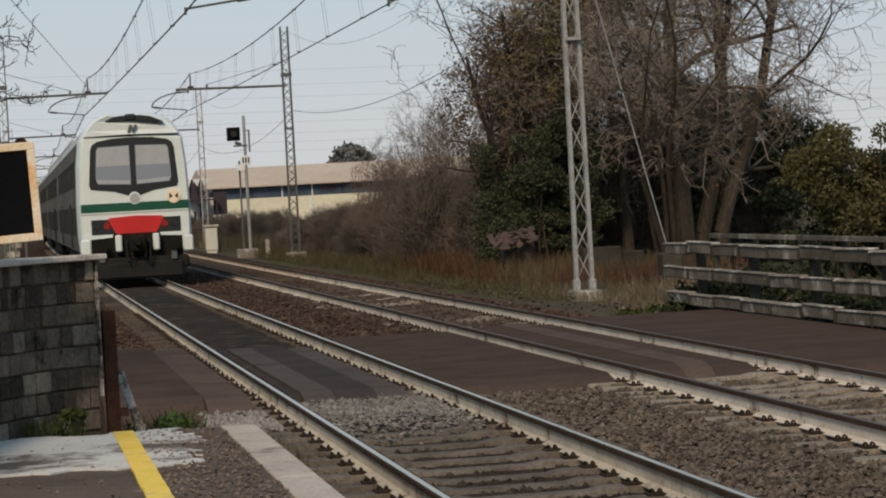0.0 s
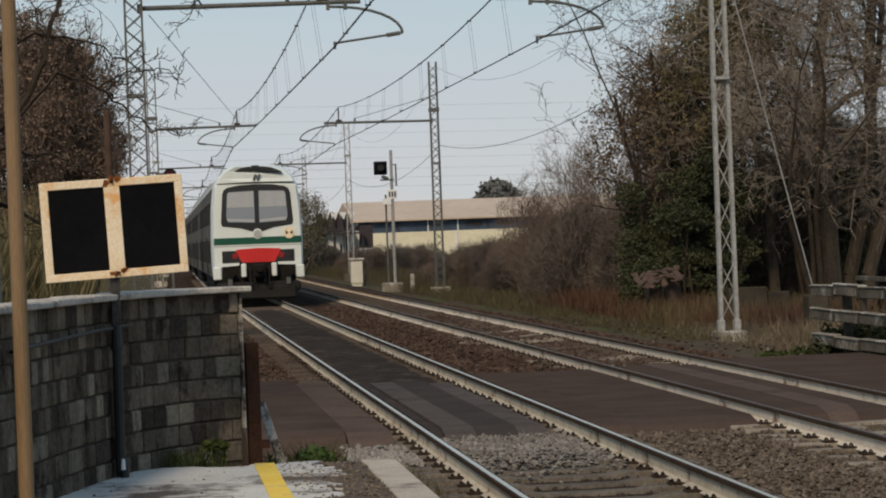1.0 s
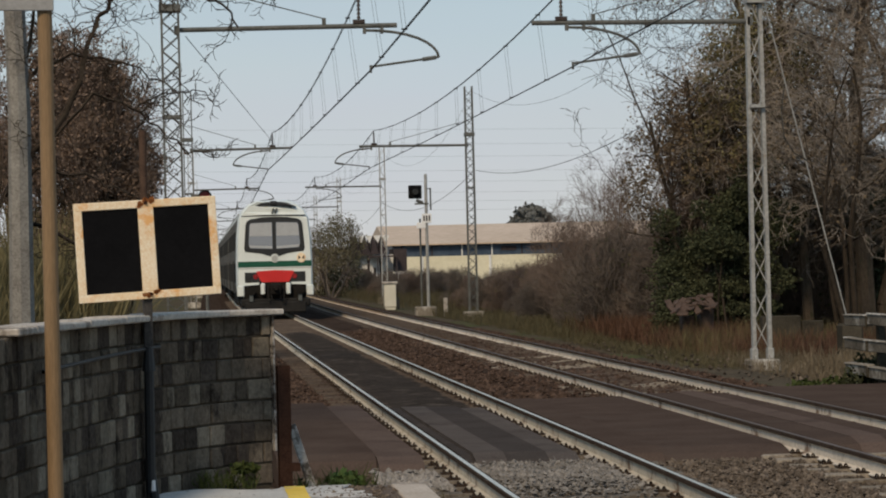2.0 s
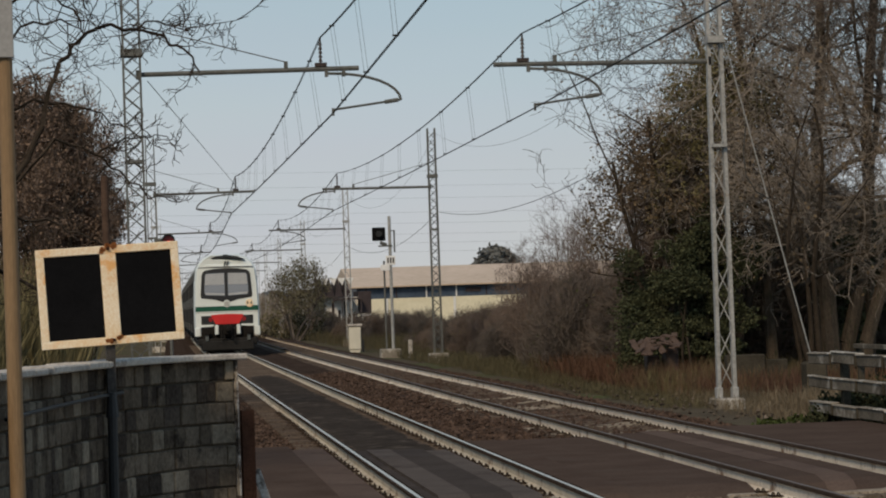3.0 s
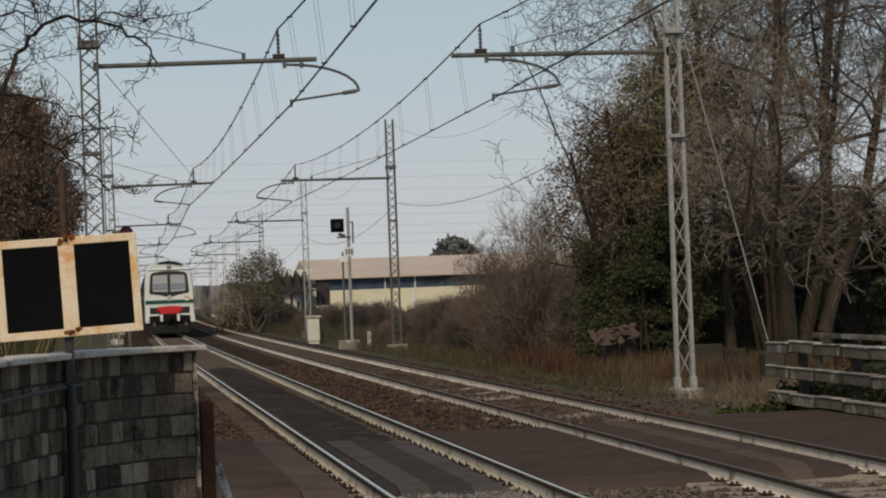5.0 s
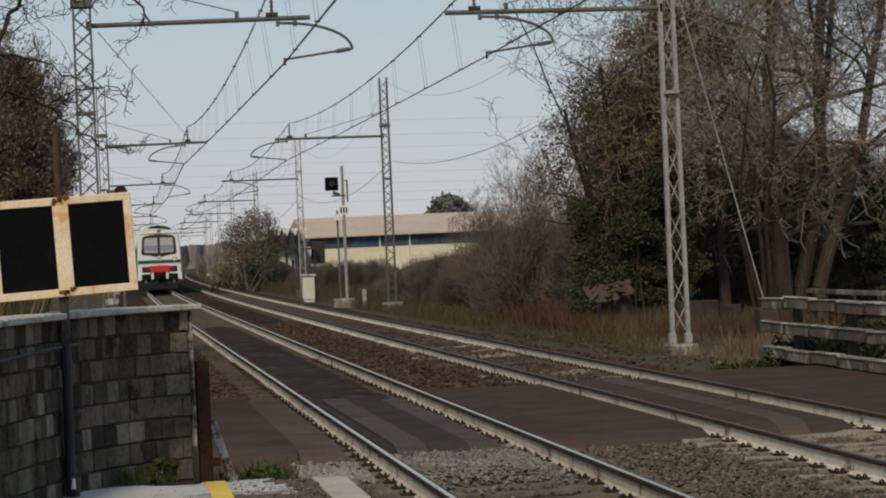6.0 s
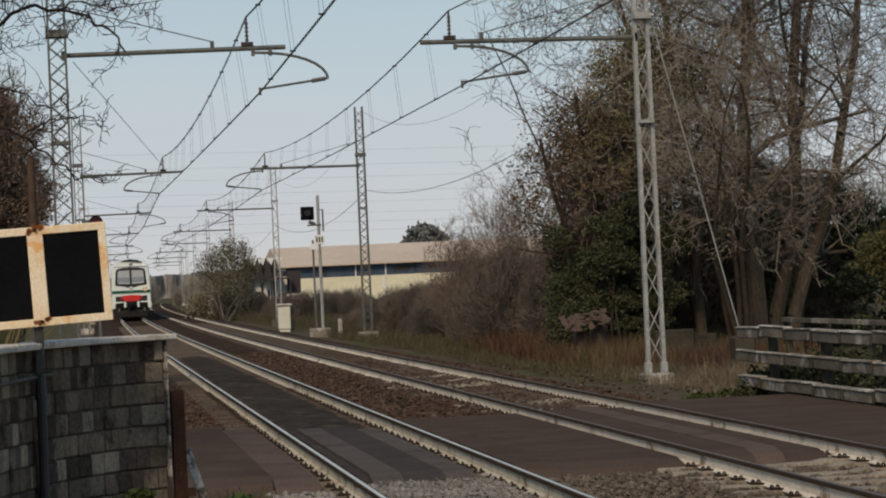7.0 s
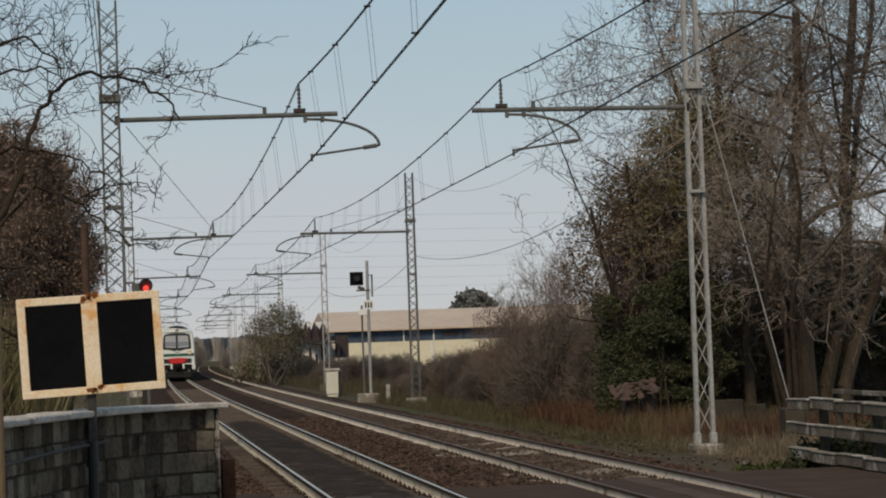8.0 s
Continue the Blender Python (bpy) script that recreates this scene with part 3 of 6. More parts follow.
def lattice(b, x, y, z0, z1, w0, w1, d, leg, k=0, step=0.55, cross=False):
    """Two-sided lattice column: four legs, flat rungs and zigzag lacing."""
    ww = lambda z: w0 + (w1 - w0) * (z - z0) / (z1 - z0)
    for sx in (-1, 1):
        for sy in (-1, 1):
            b.tube((x + sx * w0 / 2, y + sy * d / 2, z0), (x + sx * w1 / 2, y + sy * d / 2, z1), leg, leg, 4, k)
    z, s = z0 + 0.1, 1
    while z < z1 - step:
        for sy in (-1, 1):
            b.tube((x - s * ww(z) / 2, y + sy * d / 2, z), (x + s * ww(z + step) / 2, y + sy * d / 2, z + step), leg * 0.42, leg * 0.42, 4, k)
            if cross and sy < 0:
                b.tube((x + s * ww(z) / 2, y + sy * d / 2 + 0.02, z), (x - s * ww(z + step) / 2, y + sy * d / 2 + 0.02, z + step), leg * 0.42, leg * 0.42, 4, k)
        for sx in (-1, 1):
            b.tube((x + sx * ww(z) / 2, y - s * d / 2, z), (x + sx * ww(z + step) / 2, y + s * d / 2, z + step), leg * 0.42, leg * 0.42, 4, k)
        z += step
        s = -s


def channels(b, z0, z1, w0, w1, step):
    """Two channel legs joined by light zigzag lacing on both faces."""
    at = lambda z: (w0 + (w1 - w0) * (z - z0) / (z1 - z0)) / 2
    for sx in (-1, 1):
        ring = lambda z: [(sx * at(z) + dx, dy, z) for dx, dy in ((-0.034, -0.07), (0.034, -0.07), (0.034, 0.07), (-0.034, 0.07))]
        b.loft([ring(z0), ring(z1)])
        b.box(sx * at(z0) - 0.06, sx * at(z0) + 0.06, -0.09, 0.09, z0, z0 + 0.32, c=0.012)
    z, s = z0 + 0.25, 1
    while z < z1 - step:
        for sy in (-1, 1):
            b.tube((-s * sy * at(z), sy * 0.075, z), (s * sy * at(z + step), sy * 0.075, z + step), 0.013, 0.013, 4)
        z += step
        s = -s


def make_mast(x, y, arm_side, track_x, base=-0.3, top=8.3, w=(0.40, 0.34), stagger=1, fine=0.3, pale=True, cross=False, channel=False):
    """A lattice mast with a tubular arm, its tie, an insulator and a registration arm."""
    t = empty("catenary_mast", Matrix.Translation((x, y, 0)))
    tagged(t, "grey galvanised lattice mast carrying an overhead line arm" if pale else "weathered grey lattice mast carrying an overhead line arm", "catenary mast", group="masts along the railway")
    steel = M["galv"] if pale else M["galv_dark"]
    b = Build()
    if channel:
        channels(b, base, top, w[0], w[1], fine)
    else:
        lattice(b, 0, 0, base, top, w[0], w[1], 0.3, 0.028, step=fine, cross=cross)
    b.box(-w[1] / 2 - 0.05, w[1] / 2 + 0.05, -0.2, 0.2, 6.45, 6.58)
    b.box(-w[1] / 2 - 0.03, w[1] / 2 + 0.03, -0.18, 0.18, 4.5, 4.56)
    b.ob("column", steel, t)
    fw = w[0] / 2 + (0.13 if channel else 0.22)
    Build().box(-fw, fw, -0.3, 0.3, base - 0.4, base + (0.12 if channel else 0.24), c=0.03).ob("footing", M["fence"], t, "pale concrete footing block")
    s = arm_side
    root = s * (w[1] / 2 + 0.02)
    tip = track_x - x + s * (0.82 if s > 0 else 0.13)
    ins = track_x - x + (0.12 if s > 0 else 0.42)
    a = Build()
    a.tube((root, 0, 6.12), (tip, 0, 6.15), 0.045, 0.045, 8)
    a.box(min(root, root - s * 0.1), max(root, root - s * 0.1), -0.07, 0.07, 6.04, 6.2)
    tie = track_x - x - s * 0.62 + (0.1 if s > 0 else 0.4)
    a.box(tie - 0.035, tie + 0.035, -0.04, 0.04, 6.17, 6.3)
    a.tube((0, 0, 7.05), (tie, 0, 6.29), 0.011, 0.011, 5)
    a.ob("arm", M["galv_dark"], t, "tubular steel cantilever arm")
    i = Build()
    for q in range(5):
        i.tube((ins, 0, 6.28 + q * 0.075), (ins, 0, 6.33 + q * 0.075), 0.04, 0.024, 8)
    i.tube((ins, 0, 6.15), (ins, 0, 6.72), 0.018, 0.018, 6)
    i.box(ins - 0.11, ins + 0.11, -0.05, 0.05, 6.19, 6.26)
    i.ob("insulator", M["insul"], t, "dark brown ribbed insulator")
    g = Build()
    far = ins + stagger * 1.46
    pts = []
    for q in range(9):
        u = q / 8
        pts.append((ins + stagger * (0.15 + 1.31 * math.sin(u * 1.5708)), 0, 6.06 - 0.52 * (1 - math.cos(u * 1.5708))))
    g.path([(ins + stagger * 0.1, 0, 6.06)] + pts, 0.026, 6)
    g.tube((far, 0, 5.55), (ins + stagger * 0.2, 0, 5.39), 0.022, 0.022, 6)
    g.tube((far - stagger * 0.3, 0, 5.51), (far - stagger * 0.05, 0, 5.545), 0.04, 0.04, 6)
    g.tube((ins + stagger * 0.2, 0, 5.42), (ins + stagger * 0.2, 0, 5.28), 0.025, 0.025, 5)
    for q in (0.1, 0.42):
        g.box(ins + stagger * q - 0.03, ins + stagger * q + 0.03, -0.04, 0.04, 6.0, 6.12)
    g.ob("registration_arm", M["galv_dark"], t, "curved steady arm of the contact wire")
    return t


MAST_Y = [-0.6, 47.0, 94.7, 142.0, 189.3, 236.6, 284, 331, 379, 426]
STAG = [-1, 1, -1, 1, -1, 1, -1, 1, -1, 1]
for j, y in enumerate(MAST_Y):
    if j == 0:
        continue
    o = bend(y)
    make_mast((7.50, 7.43, 7.62)[min(j - 1, 2)] + o, y, -1, SECOND + o, base=-0.3, stagger=STAG[j], fine=(0.6, 0.27, 0.4, 0.6)[min(j, 4) - 1], cross=j == 2, pale=j != 2, w=(0.3, 0.22) if j == 1 else (0.3, 0.27), channel=j == 1)
    make_mast((-3.33, -2.98, -2.95)[min(j - 1, 2)] + o, y, 1, o, base=-0.3, stagger=STAG[j], fine=0.27 if j == 1 else 0.4, cross=j == 1, pale=j > 2, w=(0.32, 0.30))


def make_overhead(x0, off):
    """Twin messenger and contact wires of one track, with droppers."""
    t = empty("overhead_line")
    tagged(t, "twin copper messenger and contact wires above a track", "overhead wire", group="overhead lines")
    mess, cont = Build(), Build()
    for j in range(len(MAST_Y) - 1):
        y0, y1 = MAST_Y[j], MAST_Y[j + 1]
        far = j > 3
        a = Vector((x0 + bend(y0) + off, y0, 6.72))
        c = Vector((x0 + bend(y1) + off, y1, 6.72))
        a2 = Vector((x0 + bend(y0) + off + STAG[j] * 0.2, y0, 5.33))
        c2 = Vector((x0 + bend(y1) + off + STAG[j + 1] * 0.2, y1, 5.33))
        n = 14
        for sx in (-0.011, 0.011):
            pm = [a.lerp(c, i / n) + Vector((sx, 0, -0.5 * 4 * (i / n) * (1 - i / n))) for i in range(n + 1)]
            mess.path(pm, 0.008 if not far else 0.013, 5)
            pc = [a2.lerp(c2, i / n) + Vector((sx, 0, -0.03 * math.sin(3.1416 * i / n))) for i in range(n + 1)]
            cont.path(pc, 0.008 if not far else 0.012, 5)
        if far:
            continue
        for i in range(9):
            u = (i + 0.6) / 9.2
            top = a.lerp(c, u) + Vector((0, 0, -0.5 * 4 * u * (1 - u)))
            low = a2.lerp(c2, u + 0.004)
            drop = Build()
            for sx in (-0.03, 0.03):
                drop.tube(top + Vector((sx, 0, 0)), low + Vector((sx, 0, 0)), 0.0035, 0.0035, 4)
            drop.tube(top + Vector((-0.045, 0, 0)), top + Vector((0.045, 0, 0)), 0.016, 0.016, 5)
            drop.tube(low + Vector((-0.045, 0, 0)), low + Vector((0.045, 0, 0)), 0.014, 0.014, 5)
            drop.ob("dropper", M["wire"], t)
    mess.ob("messenger_wire", M["wire"], t)
    cont.ob("contact_wire", M["wire"], t)


make_overhead(0.0, 0.12)
make_overhead(SECOND, 0.42)


def cable(name, p, q, sag, r, label, n=16, category="cable"):
    p, q = Vector(p), Vector(q)
    b = Build().path([p.lerp(q, i / n) + Vector((0, 0, -sag * 4 * (i / n) * (1 - i / n))) for i in range(n + 1)], r, 5)
    return tagged(b.ob(name, M["wire"]), label, category)


for j in range(1, 6):
    xa, xb = 7.6 + bend(MAST_Y[j]), 7.6 + bend(MAST_Y[j + 1])
    cable("feeder_cable", (xa, MAST_Y[j], 5.66 if j == 1 else 5.19), (xb, MAST_Y[j + 1], 5.19), 0.89, 0.009, "slack dark cable hung between the masts")
    cable("feeder_cable", (xa, MAST_Y[j], 8.16), (xb, MAST_Y[j + 1], 8.1), 1.7, 0.005, "thin slack cable hung between the mast tops")
cable("stay_cable", (-3.05, 47, 6.0), (0.2, 94.7, 6.3), 0.0, 0.008, "thin straight stay cable from mast to arm")
for q in range(3):
    cable("feeder_cable", (-3.5, 47, 8.0 - 0.75 * q), (-3.55 - 0.1 * q, -4, 10.2 - 0.3 * q), 0.5, 0.008, "thin dark feeder cable running to the mast")
gy = Build().tube((7.7, 47, 6.5), (9.28, 47.4, 0.35), 0.013, 0.013, 6)
tagged(gy.ob("guy_wire", M["galv"]), "thick pale guy wire anchoring the mast", "guy wire")
gw = Build().box(9.1, 9.5, 47.2, 47.7, -0.5, 0.42, c=0.04).ob("anchor_block", M["fence_dark"])
tagged(gw, "concrete anchor block of the guy wire", "anchor block")
loop = [(8.05, 47, 4.9), (7.98, 47, 4.4), (8.02, 47, 3.95), (8.2, 47, 3.65), (8.45, 47, 3.5)]
tagged(Build().path([Vector(p) for p in loop], 0.012, 5).ob("loose_cable", M["wire"]), "loose looping cable beside the guy wire", "cable")
for q, z in enumerate((14.6, 16.4, 18.2, 20.4, 22.6, 25.5, 28.0, 31.0)):
    cable("power_line", (-160, 520, z + 2.5), (340, 520, z - 3.0), 2.2, 0.014, "faint distant high-voltage line across the sky", 24, "power line")


# ---- train ----
def make_train():
    t = empty("commuter_train")
    tagged(t, "white double-deck commuter train with green band and red panel", "train")
    # Cross-section (half widths and heights) of the body, rear face at local y = 0.
    sec = [(1.38, 0.75), (1.41, 1.1), (1.41, 1.9), (1.375, 2.8), (1.3, 3.42), (1.17, 3.68), (0.95, 3.9), (0.62, 4.04)]

    def ring(y, sx=1.0, sz=1.0, back=0.0):
        right = [(sx * a, y + back * max(0.0, z - 3.45), 0.75 + (z - 0.75) * sz) for a, z in sec]
        return right + [(-px, y, pz) for px, _, pz in right[::-1]]

    # cab end: rounded nose
    nose = Build()
    front = ring(0.0, 0.945, 0.98, 0.7)
    nose.loft([front, ring(0.05, 0.97, 0.985, 0.7), ring(0.18, 0.99, 0.995, 0.7), ring(0.9, 1.0, 1.0, 0.4), ring(2.2, 1.0, 1.0)], caps=False)
    nose.add(front, [(k, 15 - k, 14 - k, k + 1) for k in range(7)])
    nose.ob("cab_shell", M["t_white"], t, "white moulded cab end")
    y0, L = 2.2, 23.6
    for car in range(4):
        c = Build()
        ya = y0 + car * 25.2
        yb = ya + (L if car else L)
        rings = [ring(ya), ring(yb)]
        c.loft(rings)
        body = c.ob("car_body", [M["t_side"], M["t_roof"]], t, "grime-streaked grey-green coach side")
        n = 16
        for pi, p in enumerate(body.data.polygons):
            if pi < n and 4 <= pi % n <= 10:
                p.material_index = 1
        for k in range(10):
            yy = ya + 1.2 + k * 2.25
            for z0, z1 in ((1.15, 1.85), (2.35, 3.0)):
                g = Build().box(-1.428, -1.40, yy, yy + 1.35, z0, z1)
                if z0 > 2:
                    g = Build().add([(-1.408, yy, z0), (-1.408, yy + 1.35, z0), (-1.378, yy + 1.35, z1), (-1.378, yy, z1), (-1.33, yy, z0), (-1.33, yy + 1.35, z0), (-1.27, yy + 1.35, z1), (-1.27, yy, z1)], [(0, 3, 2, 1), (4, 5, 6, 7), (0, 1, 5, 4), (1, 2, 6, 5), (2, 3, 7, 6), (3, 0, 4, 7)])
                g.ob("side_window", M["t_pane"], body)
        for yy in (ya + 5.2, ya + 17.2):
            d = Build().box(-1.436, -1.40, yy, yy + 0.06, 0.8, 1.95).box(-1.436, -1.40, yy + 1.4, yy + 1.46, 0.8, 1.95).box(-1.432, -1.40, yy + 0.7, yy + 0.73, 0.8, 1.95)
            d.ob("door_seam", M["t_pane"], body)
        if car < 3:
            Build().loft([ring(yb, 0.9, 0.95), ring(yb + 1.6, 0.9, 0.95)]).ob("gangway", M["t_black"], t, "black corrugated gangway bellows")
        for yy in (ya + 3.2, yb - 3.2):
            w = Build()
            for ax in (-1.3, 1.3):
                for sx in (-0.7525, 0.7525):
                    w.tube((sx - 0.06, yy + ax, 0.45), (sx + 0.06, yy + ax, 0.45), 0.45, 0.45, 20)
                w.tube((-0.7, yy + ax, 0.45), (0.7, yy + ax, 0.45), 0.08, 0.08, 8)
            for sx in (-1.0, 1.0):
                w.box(sx - 0.08, sx + 0.08, yy - 1.9, yy + 1.9, 0.42, 0.66, c=0.03)
            w.ob("bogie", M["t_under"], t, "dark grimy bogie with steel wheels")
        Build().box(-1.25, 1.25, ya + 5.5, yb - 5.5, 0.3, 0.76, c=0.05).ob("underfloor_box", M["t_under"], t)

    def plate(name, outline, depth, material, parent=t, label="", y=-0.012):
        b = Build()
        n = len(outline)
        b.add([(x, y, z) for x, z in outline] + [(x, y + depth, z) for x, z in outline], [tuple(range(n))] + [(i, n + i, n + (i + 1) % n, (i + 1) % n) for i in range(n)])
        return b.ob(name, material, parent, label)

    surround = [(-1.08, 2.24), (-0.5, 2.17), (-0.14, 2.06), (0.14, 2.06), (0.5, 2.17), (1.08, 2.24), (1.12, 2.34), (1.1, 2.6), (1.05, 3.18), (1.0, 3.3), (0.88, 3.37), (0.5, 3.43), (0, 3.45), (-0.5, 3.43), (-0.88, 3.37), (-1.0, 3.3), (-1.05, 3.18), (-1.1, 2.6), (-1.12, 2.34)]
    sw = plate("windscreen", surround, 0.06, M["t_black"], label="black-framed two-pane windscreen")
    for s in (-1, 1):
        pane = [(s * 0.07, 2.32), (s * 0.07, 3.26), (s * 0.86, 3.24), (s * 0.91, 3.16), (s * 0.95, 2.5), (s * 0.9, 2.36)]
        plate("pane", pane[::-s], 0.02, M["glass"], sw, "glass pane with reflected sky in its colour", y=-0.03)
        plate("blind", [(s * 0.09, 2.78), (s * 0.09, 3.24), (s * 0.85, 3.22), (s * 0.89, 3.15), (s * 0.915, 2.78)][::-s], 0.004, M["blind"], sw, "pale sun blind", y=-0.034)
        plate("console", [(s * 0.09, 2.34), (s * 0.09, 2.42), (s * 0.94, 2.47), (s * 0.89, 2.38)][::-s], 0.004, M["blind"], sw, "pale driver's console edge", y=-0.034)
    plate("green_band", [(-1.36, 1.7), (1.36, 1.7), (1.36, 1.9), (-1.36, 1.9)], 0.06, M["t_green"], label="dark green waist band")
    plate("crease", [(-1.36, 1.64), (1.36, 1.64), (1.36, 1.665), (-1.36, 1.665)], 0.05, M["t_roof"], label="thin grey crease line", y=-0.008)
    plate("red_panel", [(-0.5, 1.17), (0.5, 1.17), (0.56, 1.26), (0.7, 1.52), (0.66, 1.555), (0, 1.585), (-0.66, 1.555), (-0.7, 1.52), (-0.56, 1.26)], 0.07, M["t_red"], label="bright red nose panel", y=-0.028)
    for s in (-1, 1):
        lp = plate("lamp_housing", [(s * 0.5, 1.16), (s * 1.12, 1.16), (s * 1.12, 1.52), (s * 0.55, 1.52)][::s], 0.05, M["t_black"], label="black light cluster", y=-0.014)
        for dx, nm, mt in ((0.72, "tail_lamp", M["tail_red"]), (0.97, "head_lamp", M["t_black"])):
            Build().tube((s * dx, -0.012, 1.36), (s * dx, -0.035, 1.36), 0.095, 0.08, 14).ob(nm, mt, lp)
        b = Build().box(s * 0.47 - 0.08, s * 0.47 + 0.08, -0.32, 0.1, 0.74, 1.14, c=0.03)
        b.ob("buffer_bracket", M["t_white"], t, "cream painted coupler bracket")
        Build().tube((s * 0.9, -0.34, 0.88), (s * 0.9, 0.1, 0.88), 0.16, 0.1, 14).ob("buffer", M["t_under"], t)
        Build().box(s * 1.28 - 0.13, s * 1.28 + 0.13, -0.06, 0.4, 0.68, 1.06, c=0.03).ob("corner_step", M["t_white"], t)
    Build().tube((0, -0.01, 2.0), (0, -0.02, 2.0), 0.15, 0.15, 22).ob("emblem_field", M["t_white"], t)
    Build().tube((0, -0.02, 1.99), (0, -0.035, 1.99), 0.12, 0.11, 20).ob("emblem", M["t_roof"], t, "round grey emblem")
    ow = Build().tube((0.98, -0.02, 2.0), (0.98, -0.034, 2.0), 0.17, 0.165, 22).ob("decal", M["sign_frame"], t, "round cream decal with dark marks")
    for s in (-1, 1):
        Build().add([(0.98 + s * 0.02, -0.038, 2.0), (0.98 + s * 0.11, -0.038, 1.94), (0.98 + s * 0.11, -0.038, 2.08)], [(0, 1, 2)[::s]]).ob("decal_mark", M["t_black"], ow)
    plate("gutter", [(-1.2, 3.47), (1.2, 3.47), (1.19, 3.495), (0, 3.52), (-1.19, 3.495)], 0.05, M["t_under"], label="thin dark gutter line", y=-0.012)
    for s in (0, 1):
        Build().add([(-0.09 + s * 0.12, 0.0, 3.56), (-0.03 + s * 0.12, 0.0, 3.55), (0.03 + s * 0.12, 0.0, 3.74), (-0.03 + s * 0.12, 0.0, 3.74), (-0.09 + s * 0.12, 0.2, 3.58), (-0.03 + s * 0.12, 0.2, 3.57), (0.03 + s * 0.12, 0.3, 3.74), (-0.03 + s * 0.12, 0.3, 3.74)], [(0, 1, 2, 3), (0, 4, 5, 1), (1, 5, 6, 2), (2, 6, 7, 3), (3, 7, 4, 0)]).ob("logo_bar", M["t_grille"], t, "small slanted logo bar")
    for s in (-1, 1):
        plate("valance", [(s * 0.6, 1.09), (s * 1.32, 1.05), (s * 1.33, 1.16), (s * 0.6, 1.16)][::s], 0.1, M["t_white"], y=-0.03)
    # Flat dark plate on the shell; it paints the shade around the coupler.
    plate("recess", [(-1.14, 0.6), (1.14, 0.6), (1.14, 1.1), (0.6, 1.12), (0.55, 1.2), (-0.55, 1.2), (-0.6, 1.12), (-1.14, 1.1)], 0.05, M["t_under"], y=-0.018)
    # Plough colour and low bottom edge take in the shadow under the train.
    Build().box(-1.14, 1.14, -0.28, 0.9, 0.08, 0.5, c=0.06).box(-1.28, 1.28, -0.2, 2.0, 0.3, 0.6, c=0.05).ob("snow_plough", M["t_plough"], t, "steel snow plough, darkened for the shade beneath the train")
    Build().box(-0.2, 0.2, -0.5, 0.1, 0.72, 1.12, c=0.05).tube((0, -0.5, 0.95), (0, -0.75, 0.95), 0.1, 0.07, 10).box(-0.33, 0.33, -0.2, 0.1, 0.62, 1.0, c=0.03).ob("coupler", M["t_under"], t, "dark coupler with hoses")
    for hx, hl in ((-0.28, 0.5), (-0.16, 0.42), (0.18, 0.4), (0.3, 0.52)):
        Build().path([Vector((hx, -0.3, 1.02)), Vector((hx * 1.05, -0.42, 0.9)), Vector((hx * 0.95, -0.45, 1.0 - hl)), Vector((hx * 0.8, -0.36, 0.98 - hl))], 0.022, 6).ob("brake_hose", M["t_plough"], t)
    for s in (-1, 1):
        Build().box(s * 0.9 - 0.07, s * 0.9 + 0.07, -0.3, -0.2, 0.5, 0.78, c=0.012).ob("step_plate", M["t_grille"], t)
    # roof fairing, a dark plate that paints its shadow, and horn
    Build().loft([[(-0.8, 0.36, 3.82), (-0.5, 0.38, 3.96), (0.5, 0.38, 3.96), (0.8, 0.36, 3.82)], [(-0.85, 3.0, 3.85), (-0.55, 3.0, 4.08), (0.55, 3.0, 4.08), (0.85, 3.0, 3.85)]]).ob("roof_fairing", M["t_roof"], t, "grey roof fairing")
    plate("intake", [(-0.84, 3.79), (0, 3.85), (0.84, 3.79), (0.5, 3.93), (0.25, 3.965), (-0.25, 3.965), (-0.5, 3.93)], 0.2, M["t_black"], label="dark plate painted as the shadow of the roof fairing", y=0.04)
    Build().box(-0.13, 0.13, 0.0, 0.5, 3.85, 4.0, c=0.03).ob("horn", M["t_black"], t)
    Build().box(-1.0, -0.85, 20.0, 70.0, 3.7, 4.0, c=0.03).ob("roof_duct", M["t_roof"], t)
    for part in t.children_recursive:
        part.data.transform(Matrix.Diagonal((0.985, 1.0, 1.045, 1.0)))
    return t


train = make_train()


